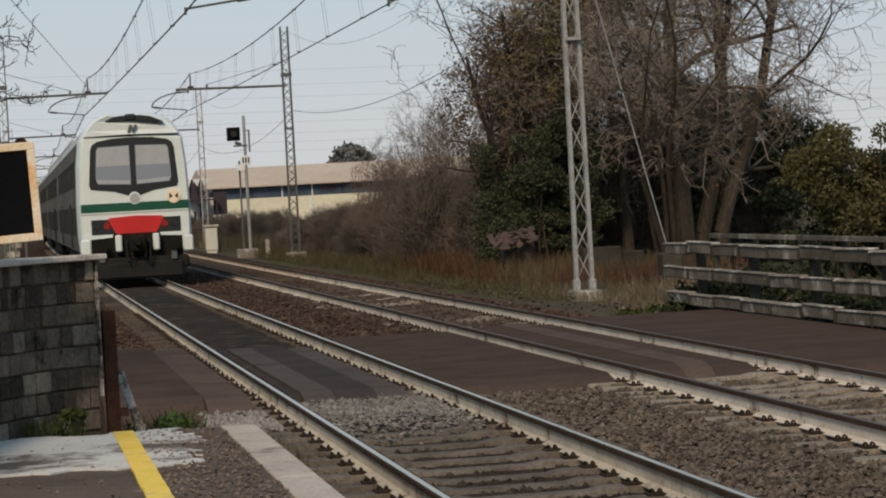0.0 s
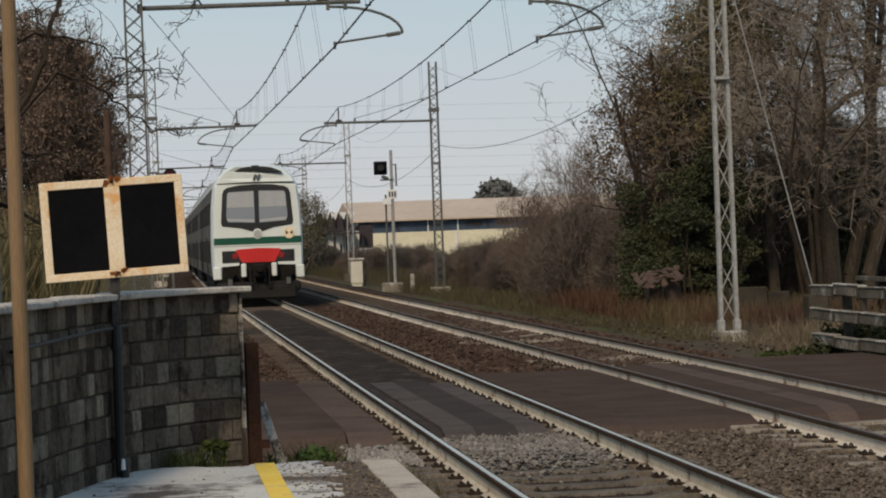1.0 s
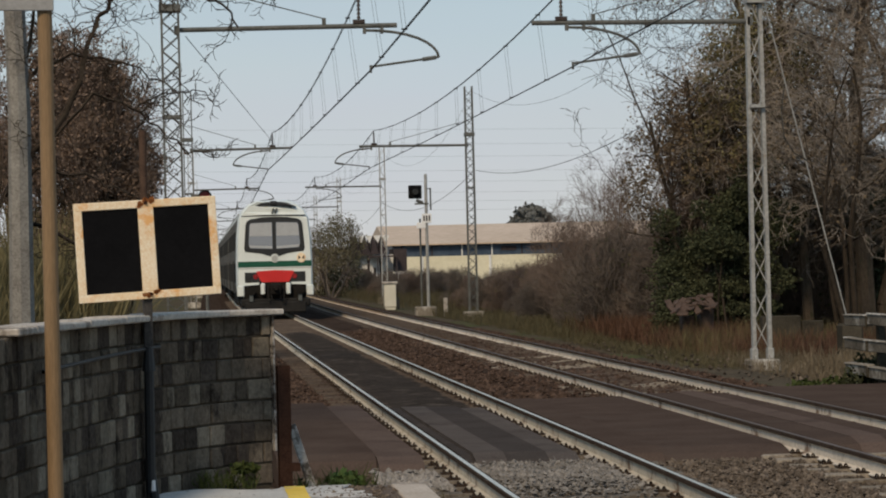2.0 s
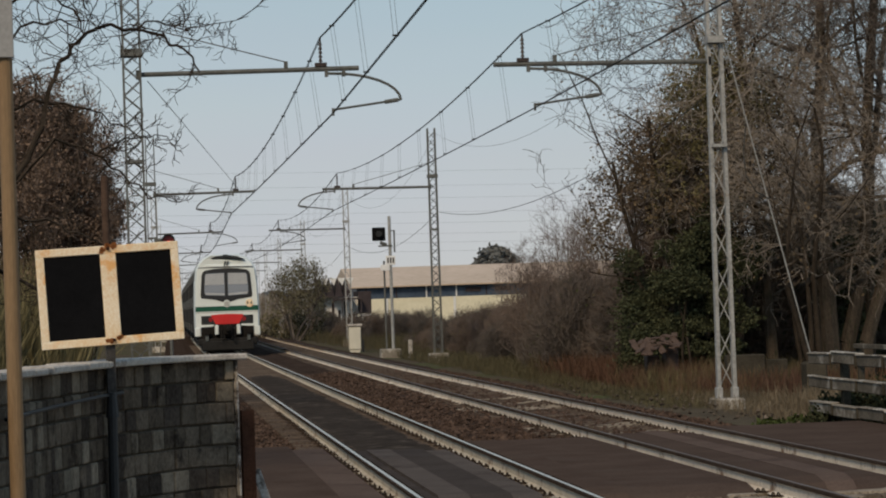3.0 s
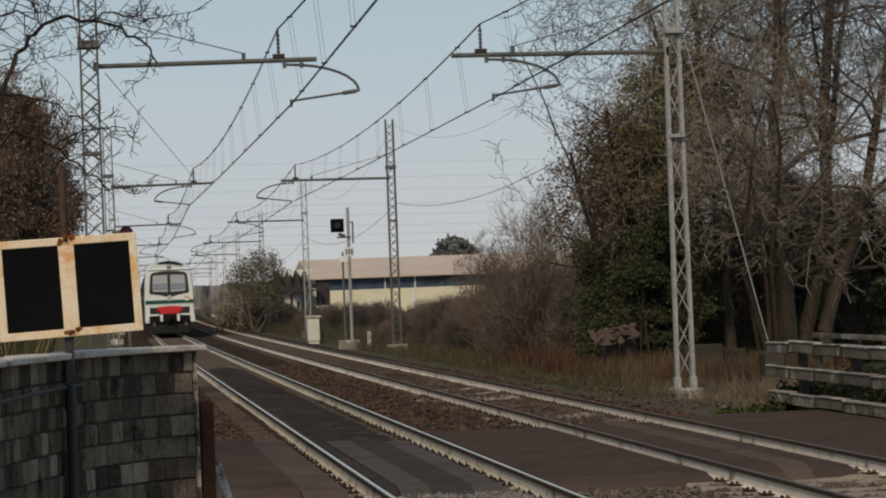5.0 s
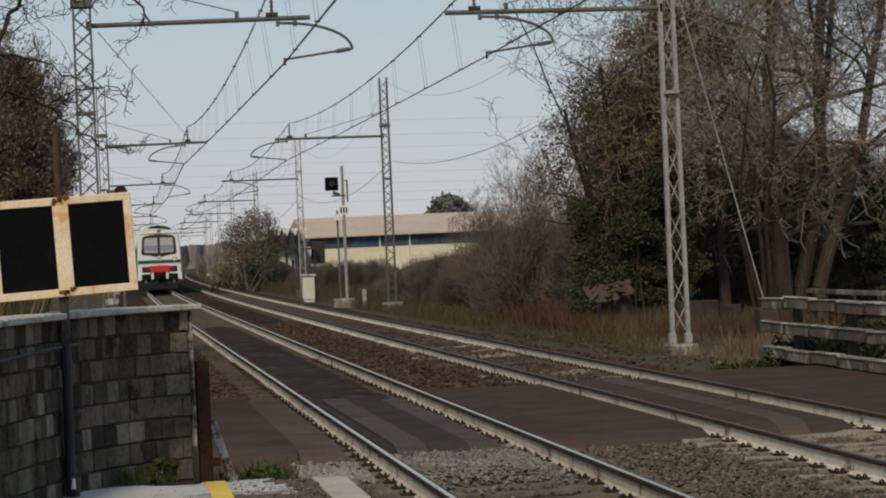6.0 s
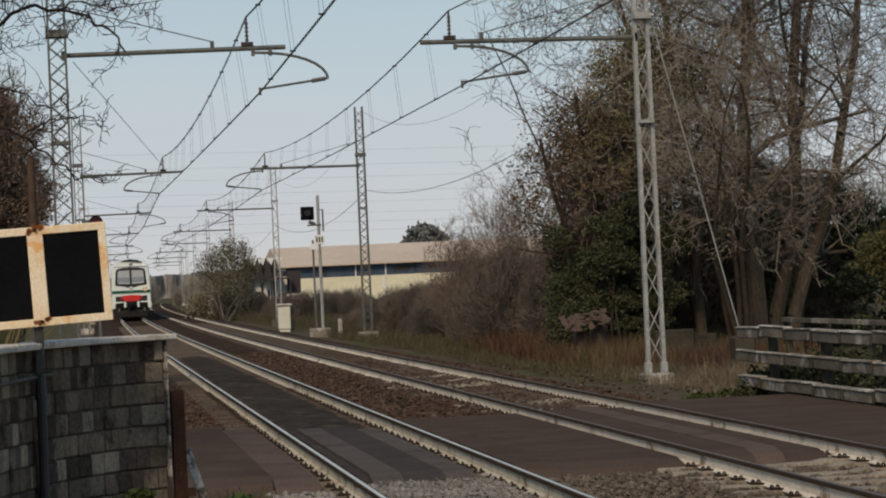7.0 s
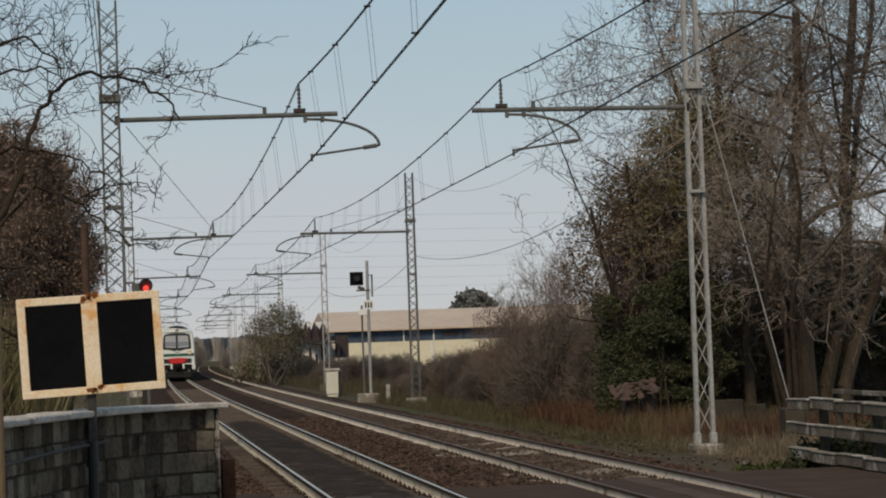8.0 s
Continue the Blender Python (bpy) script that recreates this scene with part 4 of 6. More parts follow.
# ---- wayside things ----
def make_sign():
    # The board faces the viewer; its post stands on the platform before the wall.
    t = empty("board_sign", pose(-3.411, 16.92, PZ, 0, 0.4, 14))
    tagged(t, "cream framed signal board with two black panels, rusting", "signal board")
    z0, z1 = -0.324, 0.324
    board = empty("board", pose(0, 0, 1.637, 0, -2.9, 0))
    board.parent = t
    fr = Build()
    W = 0.474
    for x0, x1, a, c in ((-W, W, z1 - 0.052, z1), (-W, W, z0, z0 + 0.052), (-W, -W + 0.052, z0 + 0.05, z1 - 0.05), (W - 0.052, W, z0 + 0.05, z1 - 0.05), (-0.052, 0.052, z0 + 0.05, z1 - 0.05)):
        fr.box(x0, x1, -0.05, -0.02, a, c, c=0.004)
    fr.ob("frame", M["sign_frame"], board, "cream enamel frame with orange rusty edges")
    for s in (-1, 1):
        Build().box(min(s * 0.05, s * (W - 0.05)), max(s * 0.05, s * (W - 0.05)), -0.036, -0.022, z0 + 0.045, z1 - 0.045).ob("black_panel", M["sign_black"], board)
    r = random.Random(3)
    for zc in (z1 - 0.02, z0 + 0.03):
        for i in range(7):
            a, s = r.uniform(-0.05, 0.05), r.uniform(0.008, 0.022)
            zz = zc + r.uniform(-0.02, 0.02)
            n = 7
            Build().add([(a + s * r.uniform(0.6, 1.3) * math.cos(6.283 * q / n), -0.0535, zz + s * r.uniform(0.6, 1.3) * math.sin(6.283 * q / n)) for q in range(n)], [tuple(range(n))]).ob("rust_spot", M["rust_spot"], board)
        Build().tube((0.0, -0.05, zc), (0.0, -0.065, zc), 0.012, 0.012, 8).ob("bolt", M["rust"], board)
    Build().box(-0.03, 0.03, -0.018, 0.012, 0.0, 1.94, c=0.004).ob("post", M["steel_dark"], t, "flat dark steel post")
    b = Build().tube((-0.01, -0.05, 0.05), (-0.01, -0.05, 0.86), 0.034, 0.034, 10).tube((-0.01, -0.05, 0.84), (-0.01, -0.05, 1.0), 0.045, 0.03, 10)
    b.tube((-0.01, -0.05, 0.2), (0.02, -0.05, 0.0), 0.03, 0.03, 8)
    b.ob("cable_pipe", M["t_black"], t, "black plastic cable pipe")
    Build().tube((0.0, -0.07, 0.06), (0.0, -0.07, 0.13), 0.02, 0.016, 8).ob("pipe_plug", M["plate_white"], t)
    return t


make_sign()
wp = Build()
cpts = []
for q in range(12):
    x, y, h = wall_at(1.45 + q * 0.25)
    cpts.append(Vector((x - 0.13 * math.sin(h) * 1.0, y + 0.13 * math.cos(h), 1.24 - 0.004 * q)))
wp.path(cpts, 0.012, 8)
tagged(wp.ob("wall_conduit", M["steel_dark"]), "dark cable conduit fixed along the block wall", "conduit")

pole = empty("tan_post", pose(-3.873, 14.0, 0, 0, 0, 8))
tagged(pole, "tan painted steel post with a white plate on top", "post")
Build().tube((0, 0, PZ), (-0.0, 0, 3.9), 0.042, 0.04, 14).ob("shaft", M["post_wood"], pole)
Build().box(-0.4, 0.045, -0.06, -0.045, 3.16, 3.75, c=0.004).ob("plate", M["plate_grey"], pole, "back of a pale metal plate")

rp_ = empty("rusty_post", pose(-2.475, 18.2, 0, 0, 0, 10))
tagged(rp_, "rusty steel channel post at the wall end", "post")
Build().box(-0.045, 0.045, -0.008, 0.008, 0.0, 1.05).box(-0.045, -0.032, 0.0, 0.06, 0.0, 1.05).box(0.032, 0.045, 0.0, 0.06, 0.0, 1.05).ob("channel", M["rust"], rp_)
Build().box(0.03, 0.1, -0.02, 0.02, 0.3, 0.36).ob("hinge", M["rust"], rp_)
lb = Build().box(-0.03, 0.03, -0.012, 0.012, 0.0, 0.75, m=pose(-2.2, 18.4, -0.1, -8, -16, 10), c=0.004)
tagged(lb.ob("leaning_board", M["flaking"]), "pale narrow board leaning at the wall end", "board")
bp = Build().tube((0, 0, -0.3), (0, 0, 3.05), 0.037, 0.037, 12)
tagged(bp.ob("rusty_pole", M["rust_brown"], m=pose(-3.52, 24, 0)), "rust-brown round pole behind the wall", "pole")

LIGHT_X, LIGHT_Z = -2.4, 0.9
fl = empty("warning_light", pose(LIGHT_X, 94.0, LIGHT_Z))
tagged(fl, "small black crossing light with glowing red lens", "warning light")
Build().tube((0, 0.1, -1.5), (0, 0.1, 3.4), 0.06, 0.06, 8).ob("post", M["galv_dark"], fl)
Build().tube((0, 0.2, 3.5), (0, -0.05, 3.5), 0.25, 0.25, 22).ob("housing", M["t_black"], fl)
hb = Build()
hb.loft([[(0.235 * math.cos(a * 0.2618), y, 3.5 + 0.235 * math.sin(a * 0.2618)) for a in range(24)] for y in (-0.05, -0.28)], caps=False)
hb.ob("hood", M["t_black"], fl)
Build().tube((0, -0.03, 3.5), (0, -0.058, 3.5), 0.2, 0.19, 20).ob("red_glass", M["tail_red"], fl, "dark red glass")
Build().tube((0, -0.04, 3.4), (0, -0.08, 3.4), 0.105, 0.085, 16).ob("lens", M["lamp_red"], fl, "glowing red lens")


def make_fence():
    t = empty("concrete_fence")
    tagged(t, "weathered grey-brown concrete three-rail fence", "fence")
    X = 6.55
    ys = [37.2 - 1.32 * i for i in range(13)]
    for y in ys[1::2]:
        Build().box(X + 0.08, X + 0.2, y - 0.16, y - 0.04, -0.45, 0.8, c=0.012).ob("post", M["fence_dark"], t, "dark concrete post")
    r = random.Random(4)
    for a, c in zip(ys, ys[1:]):
        for z in (0.775, 0.42, 0.05):
            dz, tilt = r.uniform(-0.02, 0.02), r.uniform(-0.8, 0.8)
            m = pose(X, (a + c) / 2, z + dz, tilt, r.uniform(-4, 4), r.uniform(-0.6, 0.6))
            h = (a - c) / 2 - r.uniform(0.006, 0.02)
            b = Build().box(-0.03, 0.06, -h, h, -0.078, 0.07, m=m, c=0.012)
            # Top lip in paler concrete: sky light painted onto the upper edge.
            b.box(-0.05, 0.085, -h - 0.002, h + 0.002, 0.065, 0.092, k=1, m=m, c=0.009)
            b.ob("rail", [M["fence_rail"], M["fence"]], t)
            Build().box(X - 0.062, X - 0.028, c - 0.022, c + 0.022, z - 0.085, z + 0.075, c=0.008).ob("strap", M["fence_dark"], t)
    return t


make_fence()


def make_signal():
    t = empty("railway_signal", pose(6.66 + bend(104.5), 104.5, 0))
    tagged(t, "grey signal post with a black square signal head", "railway signal")
    Build().tube((0, 0, -0.3), (0, 0, 5.42), 0.065, 0.065, 10).ob("post", M["galv"], t)
    Build().tube((-0.25, 0.2, -0.3), (-0.25, 0.2, 3.6), 0.04, 0.04, 8).ob("side_post", M["galv_dark"], t)
    Build().box(-0.72, -0.18, -0.12, 0.02, 4.42, 4.97, c=0.02).ob("head", M["sign_black"], t, "black square background board")
    h = Build().tube((-0.45, -0.12, 4.7), (-0.45, -0.3, 4.7), 0.12, 0.12, 14)
    h.ob("lamp_hood", M["t_black"], t)
    Build().box(-0.45, 0.1, -0.1, 0.25, 4.18, 4.24).box(0.18, 0.22, 0, 0.3, 3.95, 4.85).box(0.05, 0.22, 0, 0.05, 4.8, 4.84).tube((-0.4, -0.1, 4.35), (-0.15, -0.05, 4.25), 0.07, 0.07, 8).ob("bracket", M["galv_dark"], t)
    Build().box(-0.2, 0.2, -0.1, -0.08, 3.42, 3.8, c=0.01).box(-0.42, -0.05, -0.1, -0.08, 3.2, 3.44, c=0.01).ob("number_plate", M["plate_white"], t, "white identification plate")
    for s in (-1, 0, 1):
        Build().box(s * 0.11 - 0.03, s * 0.11 + 0.03, -0.112, -0.104, 3.5, 3.72).ob("plate_bar", M["t_black"], t)
    Build().box(-0.55, 0.3, -0.35, 0.4, -0.5, 0.0, c=0.05).ob("footing", M["fence"], t)


make_signal()
cb = empty("relay_cabinet", pose(6.33 + bend(121), 121, 0))
tagged(cb, "cream trackside relay cabinet with overhanging cap", "cabinet")
Build().box(-0.28, 0.28, -0.25, 0.25, -0.25, 0.84, c=0.02).box(-0.24, 0.24, -0.2, 0.2, -0.5, -0.25).ob("body", M["cab"], cb)
Build().box(-0.36, 0.36, -0.32, 0.32, 0.84, 0.95, c=0.025).ob("cap", M["cap"], cb)
Build().box(0.34, 0.44, -0.1, 0.1, -0.36, 0.2, c=0.02).ob("junction_box", M["t_black"], cb)
ms = Build().box(-0.08, 0.08, -0.08, 0.08, -0.4, 0.36, c=0.02)
tagged(ms.ob("marker_stone", M["cap"], m=pose(7.22, 102.8, 0)), "short white concrete marker post", "marker post")

# grey equipment box on the second left mast
eb = Build().box(-0.2, 0.2, -0.2, 0.2, 3.5, 4.5, c=0.02)
tagged(eb.ob("mast_box", M["galv_dark"], m=pose(-2.72 + bend(94.2), 94.3, 0)), "grey steel equipment box on a lattice mast", "equipment box")


# ---- buildings ----
def make_warehouse():
    t = empty("warehouse", pose(17.85, 262, 0))
    tagged(t, "long cream warehouse with beige roof and blue glazing band", "warehouse")
    Build().box(0, 50, 0, 28, -0.5, 2.5).ob("wall", M["cream_wall"], t)
    Build().box(0.1, 49.9, 0.15, 27.8, 2.5, 3.7).ob("glazing_band", M["blue_band"], t, "dark blue glazing band")
    b = Build()
    b.loft([[(-0.5, -0.6, 3.66), (-0.5, -0.6, 3.8), (-0.5, 13, 5.9), (-0.5, 28.6, 3.8), (-0.5, 28.6, 3.66)], [(50.5, -0.6, 3.66), (50.5, -0.6, 3.8), (50.5, 13, 5.9), (50.5, 28.6, 3.8), (50.5, 28.6, 3.66)]])
    b.ob("roof", M["roof_tile"], t, "beige corrugated roof")
    for i in range(16):
        w = Build().box(1 + i * 3.1, 1.12 + i * 3.1, 0.02, 0.18, 2.5, 3.66)
        w.ob("mullion", M["white_wall"] if i in (2, 3, 9) else M["roof_dark"], t)
    for i in (3, 4, 8):
        Build().box(2 + i * 3.1, 3.6 + i * 3.1, 0.04, 0.16, 2.95, 3.4).ob("open_vent", M["roof_dark"], t)
    for i in range(7):
        Build().box(3 + i * 7.0, 3.25 + i * 7.0, -0.12, 0.0, -0.5, 2.5).ob("pilaster", M["white_wall"], t)


def make_gables():
    """Saw-tooth roofed shelter: dark gable ends with flat pale panels between, shaped for the camera's view, over a
    canopy on posts.
    """
    t = empty("gabled_building", pose(12.75, 238, 0))
    tagged(t, "low white building with a row of dark pointed gables", "building")
    Build().box(0.2, 3.4, 1.2, 7, -0.5, 2.7).ob("wall", M["white_wall"], t, "white rendered wall")
    for i in range(4):
        x, wd = -0.35 + i * 0.78, 0.78
        b = Build()
        b.loft([[(x, 0.0, 2.75), (x + 0.26, 0.0, 4.5), (x + wd, 0.0, 2.75)], [(x, 7.5, 2.75), (x + 0.26, 7.5, 4.5), (x + wd, 7.5, 2.75)]])
        b.ob("gable_roof", M["roof_dark"], t, "steep dark gable")
        Build().add([(x + 0.3, 0.2, 4.5), (x + wd - 0.05, 0.2, 3.8), (x + wd + 0.22, 0.2, 4.5), (x + 0.3, 0.3, 4.5), (x + wd - 0.05, 0.3, 3.8), (x + wd + 0.22, 0.3, 4.5)], [(0, 1, 2), (3, 5, 4), (0, 2, 5, 3)]).ob("roof_slope", M["white_wall"], t, "flat pale panel fitted to the view between gables")
    Build().box(0.9, 3.6, -1.6, 0.4, 2.45, 2.62).ob("canopy", M["roof_dark"], t, "flat dark canopy")
    for px in (0.95, 1.75, 2.55, 3.5):
        Build().box(px - 0.05, px + 0.05, -1.55, -1.45, -0.5, 2.45).ob("canopy_post", M["roof_dark"], t)
    for x0, x1, z1 in ((0.95, 1.2, 2.4), (1.55, 1.75, 1.5), (2.1, 2.3, 2.3), (2.75, 2.9, 1.6)):
        Build().box(x0, x1, 1.14, 1.22, -0.5, z1).ob("opening", M["roof_dark"], t, "dark door opening")
    # White wall's shaded side, its shade given as a dark grey material.
    Build().box(-0.6, 0.2, 0.6, 6.5, -0.5, 2.7).ob("side_wall", M["galv_dark"], t, "side wall with its shade painted in grey")
    Build().box(3.4, 4.6, 0.2, 6, 1.1, 3.2).ob("annex", M["roof_dark"], t)
    Build().box(3.42, 4.58, 0.1, 0.25, -0.5, 1.08).ob("annex_wall", M["white_wall"], t)


make_warehouse()
make_gables()


# ---- sleepers, fastenings and ballast stones ----
def make_sleepers():
    r = random.Random(11)
    b = Build()
    prof = [(-0.13, -0.30), (0.13, -0.30), (0.10, -0.155), (0.085, -0.148), (-0.085, -0.148), (-0.10, -0.155)]
    b.loft([[(x, px, pz - dz) for px, pz in prof] for x, dz in ((-1.2, 0.01), (-1.17, 0), (-0.45, 0), (-0.35, 0.02), (0.35, 0.02), (0.45, 0), (1.17, 0), (1.2, 0.01))])
    me = b.mesh("sleeper", M["sleeper"])
    me2 = b.mesh("sleeper", M["sleeper_pale"])
    me3 = b.mesh("sleeper", M["sleeper_far"])
    c = Build()
    pts = [(0.055 * math.cos(a), 0.0, -0.145 + 0.034 * math.sin(a)) for a in [0.0, 0.6, 1.2, 1.8, 2.4, 3.14]]
    c.path([Vector((0.03, p[0], p[2])) for p in pts], 0.009, 5)
    c.path([Vector((-0.02, p[0], p[2])) for p in pts], 0.008, 5)
    c.box(-0.05, 0.06, -0.08, 0.08, -0.155, -0.135)
    cme = c.mesh("rail_clip", M["clip"])
    for x0, tr, ph in ((0.0, track_a, 0.15), (SECOND, track_b, 0.04)):
        y, rest = 9.0 + ph, Build()
        while y < 150:
            if y < 62:
                kind_ = (me if x0 == 0 else me2) if y < 33.5 or (x0 > 0 and y < 52 and r.random() < 0.35) else me3
                s = link("sleeper", kind_, tr, m=pose(x0, y, r.uniform(-0.012, 0.004) + (0.012 if x0 > 0 and y > 33.5 else 0.0), 0, 0, r.uniform(-0.6, 0.6)))
                if y < 48:
                    for side in (-1, 1):
                        for q in (-1, 1):
                            link("rail_clip", cme, s, m=pose(side * GAUGE + q * 0.1, 0, 0, 0, 0, 0 if q > 0 else 180))
            else:
                rest.loft([[(x + x0 + bend(y), y + px, pz) for px, pz in prof] for x in (-1.2, 1.2)])
            y += 0.6
        o = rest.ob("far_sleepers", M["sleeper_far"], tr, "distant concrete sleepers in the ballast")
        o["kind"] = "stuff"


make_sleepers()


def stones(name, n, where, size, material, label, seed, dark=None):
    """Loose angular stones as one joined sheet."""
    rng = np.random.default_rng(seed)
    P = where(rng, n)
    n = len(P)
    s = size * rng.uniform(0.6, 1.35, n)
    base = np.array([(1, 0, 0), (-1, 0, 0), (0, 1, 0), (0, -1, 0), (0, 0, 1), (0, 0, -1)], float)
    V = base[None] * rng.uniform(0.55, 1.25, (n, 6, 1)) + rng.normal(0, 0.18, (n, 6, 3))
    a = rng.uniform(0, 6.283, n)
    ca, sa = np.cos(a)[:, None], np.sin(a)[:, None]
    V = np.stack([V[..., 0] * ca - V[..., 1] * sa, V[..., 0] * sa + V[..., 1] * ca, V[..., 2] * 0.75], -1) * s[:, None, None] + P[:, None]
    tri = np.array([(0, 2, 4), (2, 1, 4), (1, 3, 4), (3, 0, 4), (2, 0, 5), (1, 2, 5), (3, 1, 5), (0, 3, 5)])
    F = (np.arange(n)[:, None, None] * 6 + tri[None]).reshape(-1, 3)
    ob = link(name, arrays(name, V.reshape(-1, 3), F, material))
    return tagged(ob, label, "ballast", kind="stuff")


def bed_z(P):
    x = P[:, 0]
    return -0.215 + 0.03 * ((x > 1.0) & (x < 2.5)) + 0.028 * ((x > 1.9) & (x < 4.95) & (P[:, 1] > 33.5))


def spread(x0, x1, y0, y1, skip=True, dz=0.0, inner=None):
    def f(rng, n):
        y = y0 + (y1 - y0) * rng.uniform(0, 1, n) ** 1.25
        x = rng.uniform(x0, x1, n)
        P = np.stack([x, y, np.zeros(n)], -1)
        P[:, 2] = bed_z(P) + rng.uniform(-0.015, 0.03, n) + dz - 0.035 * (np.abs(x) < 0.66)
        ok = np.ones(n, bool)
        for q in (-GAUGE, GAUGE, SECOND - GAUGE, SECOND + GAUGE):
            ok &= np.abs(x - q) > 0.1
        # sleepers stay mostly clear
        for x0_, ph in ((0.0, 0.15), (SECOND, 0.04)):
            near = np.abs(x - x0_) < 1.2
            d = np.abs(((y - 9.0 - ph) / 0.6 + 0.5) % 1 - 0.5) * 0.6
            ok &= ~(near & (d < 0.11) & (rng.uniform(0, 1, n) > 0.04))
        if inner is not None:
            ok &= (np.abs(x) < 0.64) == inner
        if skip:
            ok &= ~((y > 23.8) & (y < 33.3) & (x > -2.3) & (x < 6.3))
        return P[ok]
    return f


stones("oily_stones", 9000, spread(-0.64, 0.64, 10.5, 24, dz=0.028), 0.028, M["stone_dark"], "dark oily stones between the near rails", 8)
stones("ballast_stones", 72000, spread(-1.55, 5.3, 10.5, 24, inner=False), 0.028, M["stone"], "loose dark brown ballast stones between the rails", 1)
stones("ballast_stones", 26000, spread(-1.7, 5.4, 33.3, 75), 0.045, M["stone_rust"], "loose reddish-brown ballast stones along the tracks", 2)
stones("pale_gravel", 3400, lambda g, n: (lambda P: P[(np.abs(P[:, 0]) > -1)])(np.stack([g.uniform(-0.62, 0.62, n), 22.6 + np.abs(g.normal(0, 0.6, n)) * np.where(g.uniform(0, 1, n) > 0.5, 1, -1.6), -0.145 + g.uniform(-0.02, 0.03, n)], -1)), 0.027, M["pale_stone"], "pale grey gravel patch by the crossing", 3)
stones("pale_gravel", 1500, lambda g, n: np.stack([g.uniform(-1.5, -0.95, n), 21.4 + np.abs(g.normal(0, 1.0, n)), -0.17 + g.uniform(-0.02, 0.03, n)], -1), 0.034, M["pale_stone"], "pale grey gravel beside the rail", 4)
stones("pale_gravel", 130, lambda g, n: np.stack([g.uniform(5.6, 7.2, n), g.uniform(36, 62, n), -0.26 + g.uniform(-0.02, 0.04, n)], -1), 0.045, M["stone"], "scattered brown stones at the track side", 5)

stones("platform_grit", 1500, lambda g, n: np.stack([np.where(g.uniform(0, 1, n) > 0.1, g.uniform(-2.36, -1.8, n), g.uniform(-3.6, -2.6, n)), g.uniform(11.5, 17.4, n), PZ + g.uniform(-0.004, 0.006, n)], -1), 0.014, M["stone"], "brown grit strewn on the platform", 6)
stones("end_gravel", 900, lambda g, n: np.stack([g.uniform(-2.3, -0.9, n), g.uniform(17.6, 23.4, n), -0.22 + g.uniform(-0.03, 0.04, n)], -1), 0.035, M["stone"], "brown gravel beyond the platform end", 7)

# ---- plants ----
THIN = 0.0048


def sprout(rng, S, p, d, L, rad, lev, last, up, spread_, kids, wob, start=0.3, env=None, thin=0.62, twist=0.0):
    """Grows one branch and its children into the list of segments S."""
    n = (8, 6, 5, 4, 3)[min(lev, 4)]
    step = L / n
    for i in range(n):
        d = d + rng.normal(0, wob * (1 + twist * lev), 3)
        d[2] += up[min(lev, len(up) - 1)]
        d = d / np.sqrt(d @ d)
        q = p + d * step
        if env is not None and (lev > 0 or p[2] > 1.5) and (((q - env[:3]) / env[3:]) ** 2).sum() > rng.uniform(0.75, 1.15):
            return
        r0, r1 = max(rad * (1 - 0.75 * i / n), 0.6 * THIN), max(rad * (1 - 0.75 * (i + 1) / n), 0.6 * THIN)
        S.append((p, q, r0, r1, lev))
        p = q
        if lev < last and (i + 1) / n > (start if lev == 0 else 0.2):
            k = kids[min(lev, len(kids) - 1)]
            for _ in range(int(k) + (rng.uniform() < k - int(k))):
                a = rng.normal(0, 1, 3)
                a = a - (a @ d) * d
                a = a / np.sqrt(a @ a)
                th = spread_ * rng.uniform(0.6, 1.3)
                sprout(rng, S, p, math.cos(th) * d + math.sin(th) * a, L * rng.uniform(0.38, 0.62) * (0.75 if lev == 0 else 1), max(r1 * thin, THIN), lev + 1, last, up, spread_, kids, wob, start, env, thin, twist)


def tubes(S):
    """Triangular or round tubes of many segments at once: points and faces."""
    P0, P1 = np.array([s[0] for s in S]), np.array([s[1] for s in S])
    R0, R1 = np.array([s[2] for s in S]), np.array([s[3] for s in S])
    D = P1 - P0
    D /= np.linalg.norm(D, axis=1)[:, None]
    ref = np.where(np.abs(D[:, 2:3]) > 0.9, np.array([[1.0, 0, 0]]), np.array([[0, 0, 1.0]]))
    A = np.cross(D, ref)
    A /= np.linalg.norm(A, axis=1)[:, None]
    B = np.cross(D, A)
    Vs, Fs, base = [], [], 0
    for pick, n in ((R0 > 0.03, 8), (R0 <= 0.03, 3)):
        if not pick.any():
            continue
        ang = 2 * np.pi * np.arange(n) / n
        circ = A[pick][:, None] * np.cos(ang)[None, :, None] + B[pick][:, None] * np.sin(ang)[None, :, None]
        V = np.concatenate([P0[pick][:, None] + circ * R0[pick][:, None, None], P1[pick][:, None] + circ * R1[pick][:, None, None]], 1)
        i = np.arange(n)
        quad = np.stack([i, (i + 1) % n, n + (i + 1) % n, n + i], -1)
        F = base + np.arange(len(V))[:, None, None] * 2 * n + quad[None]
        Vs.append(V.reshape(-1, 3))
        Fs.append(F.reshape(-1, 4))
        base += len(V) * 2 * n
    return np.concatenate(Vs), np.concatenate(Fs)


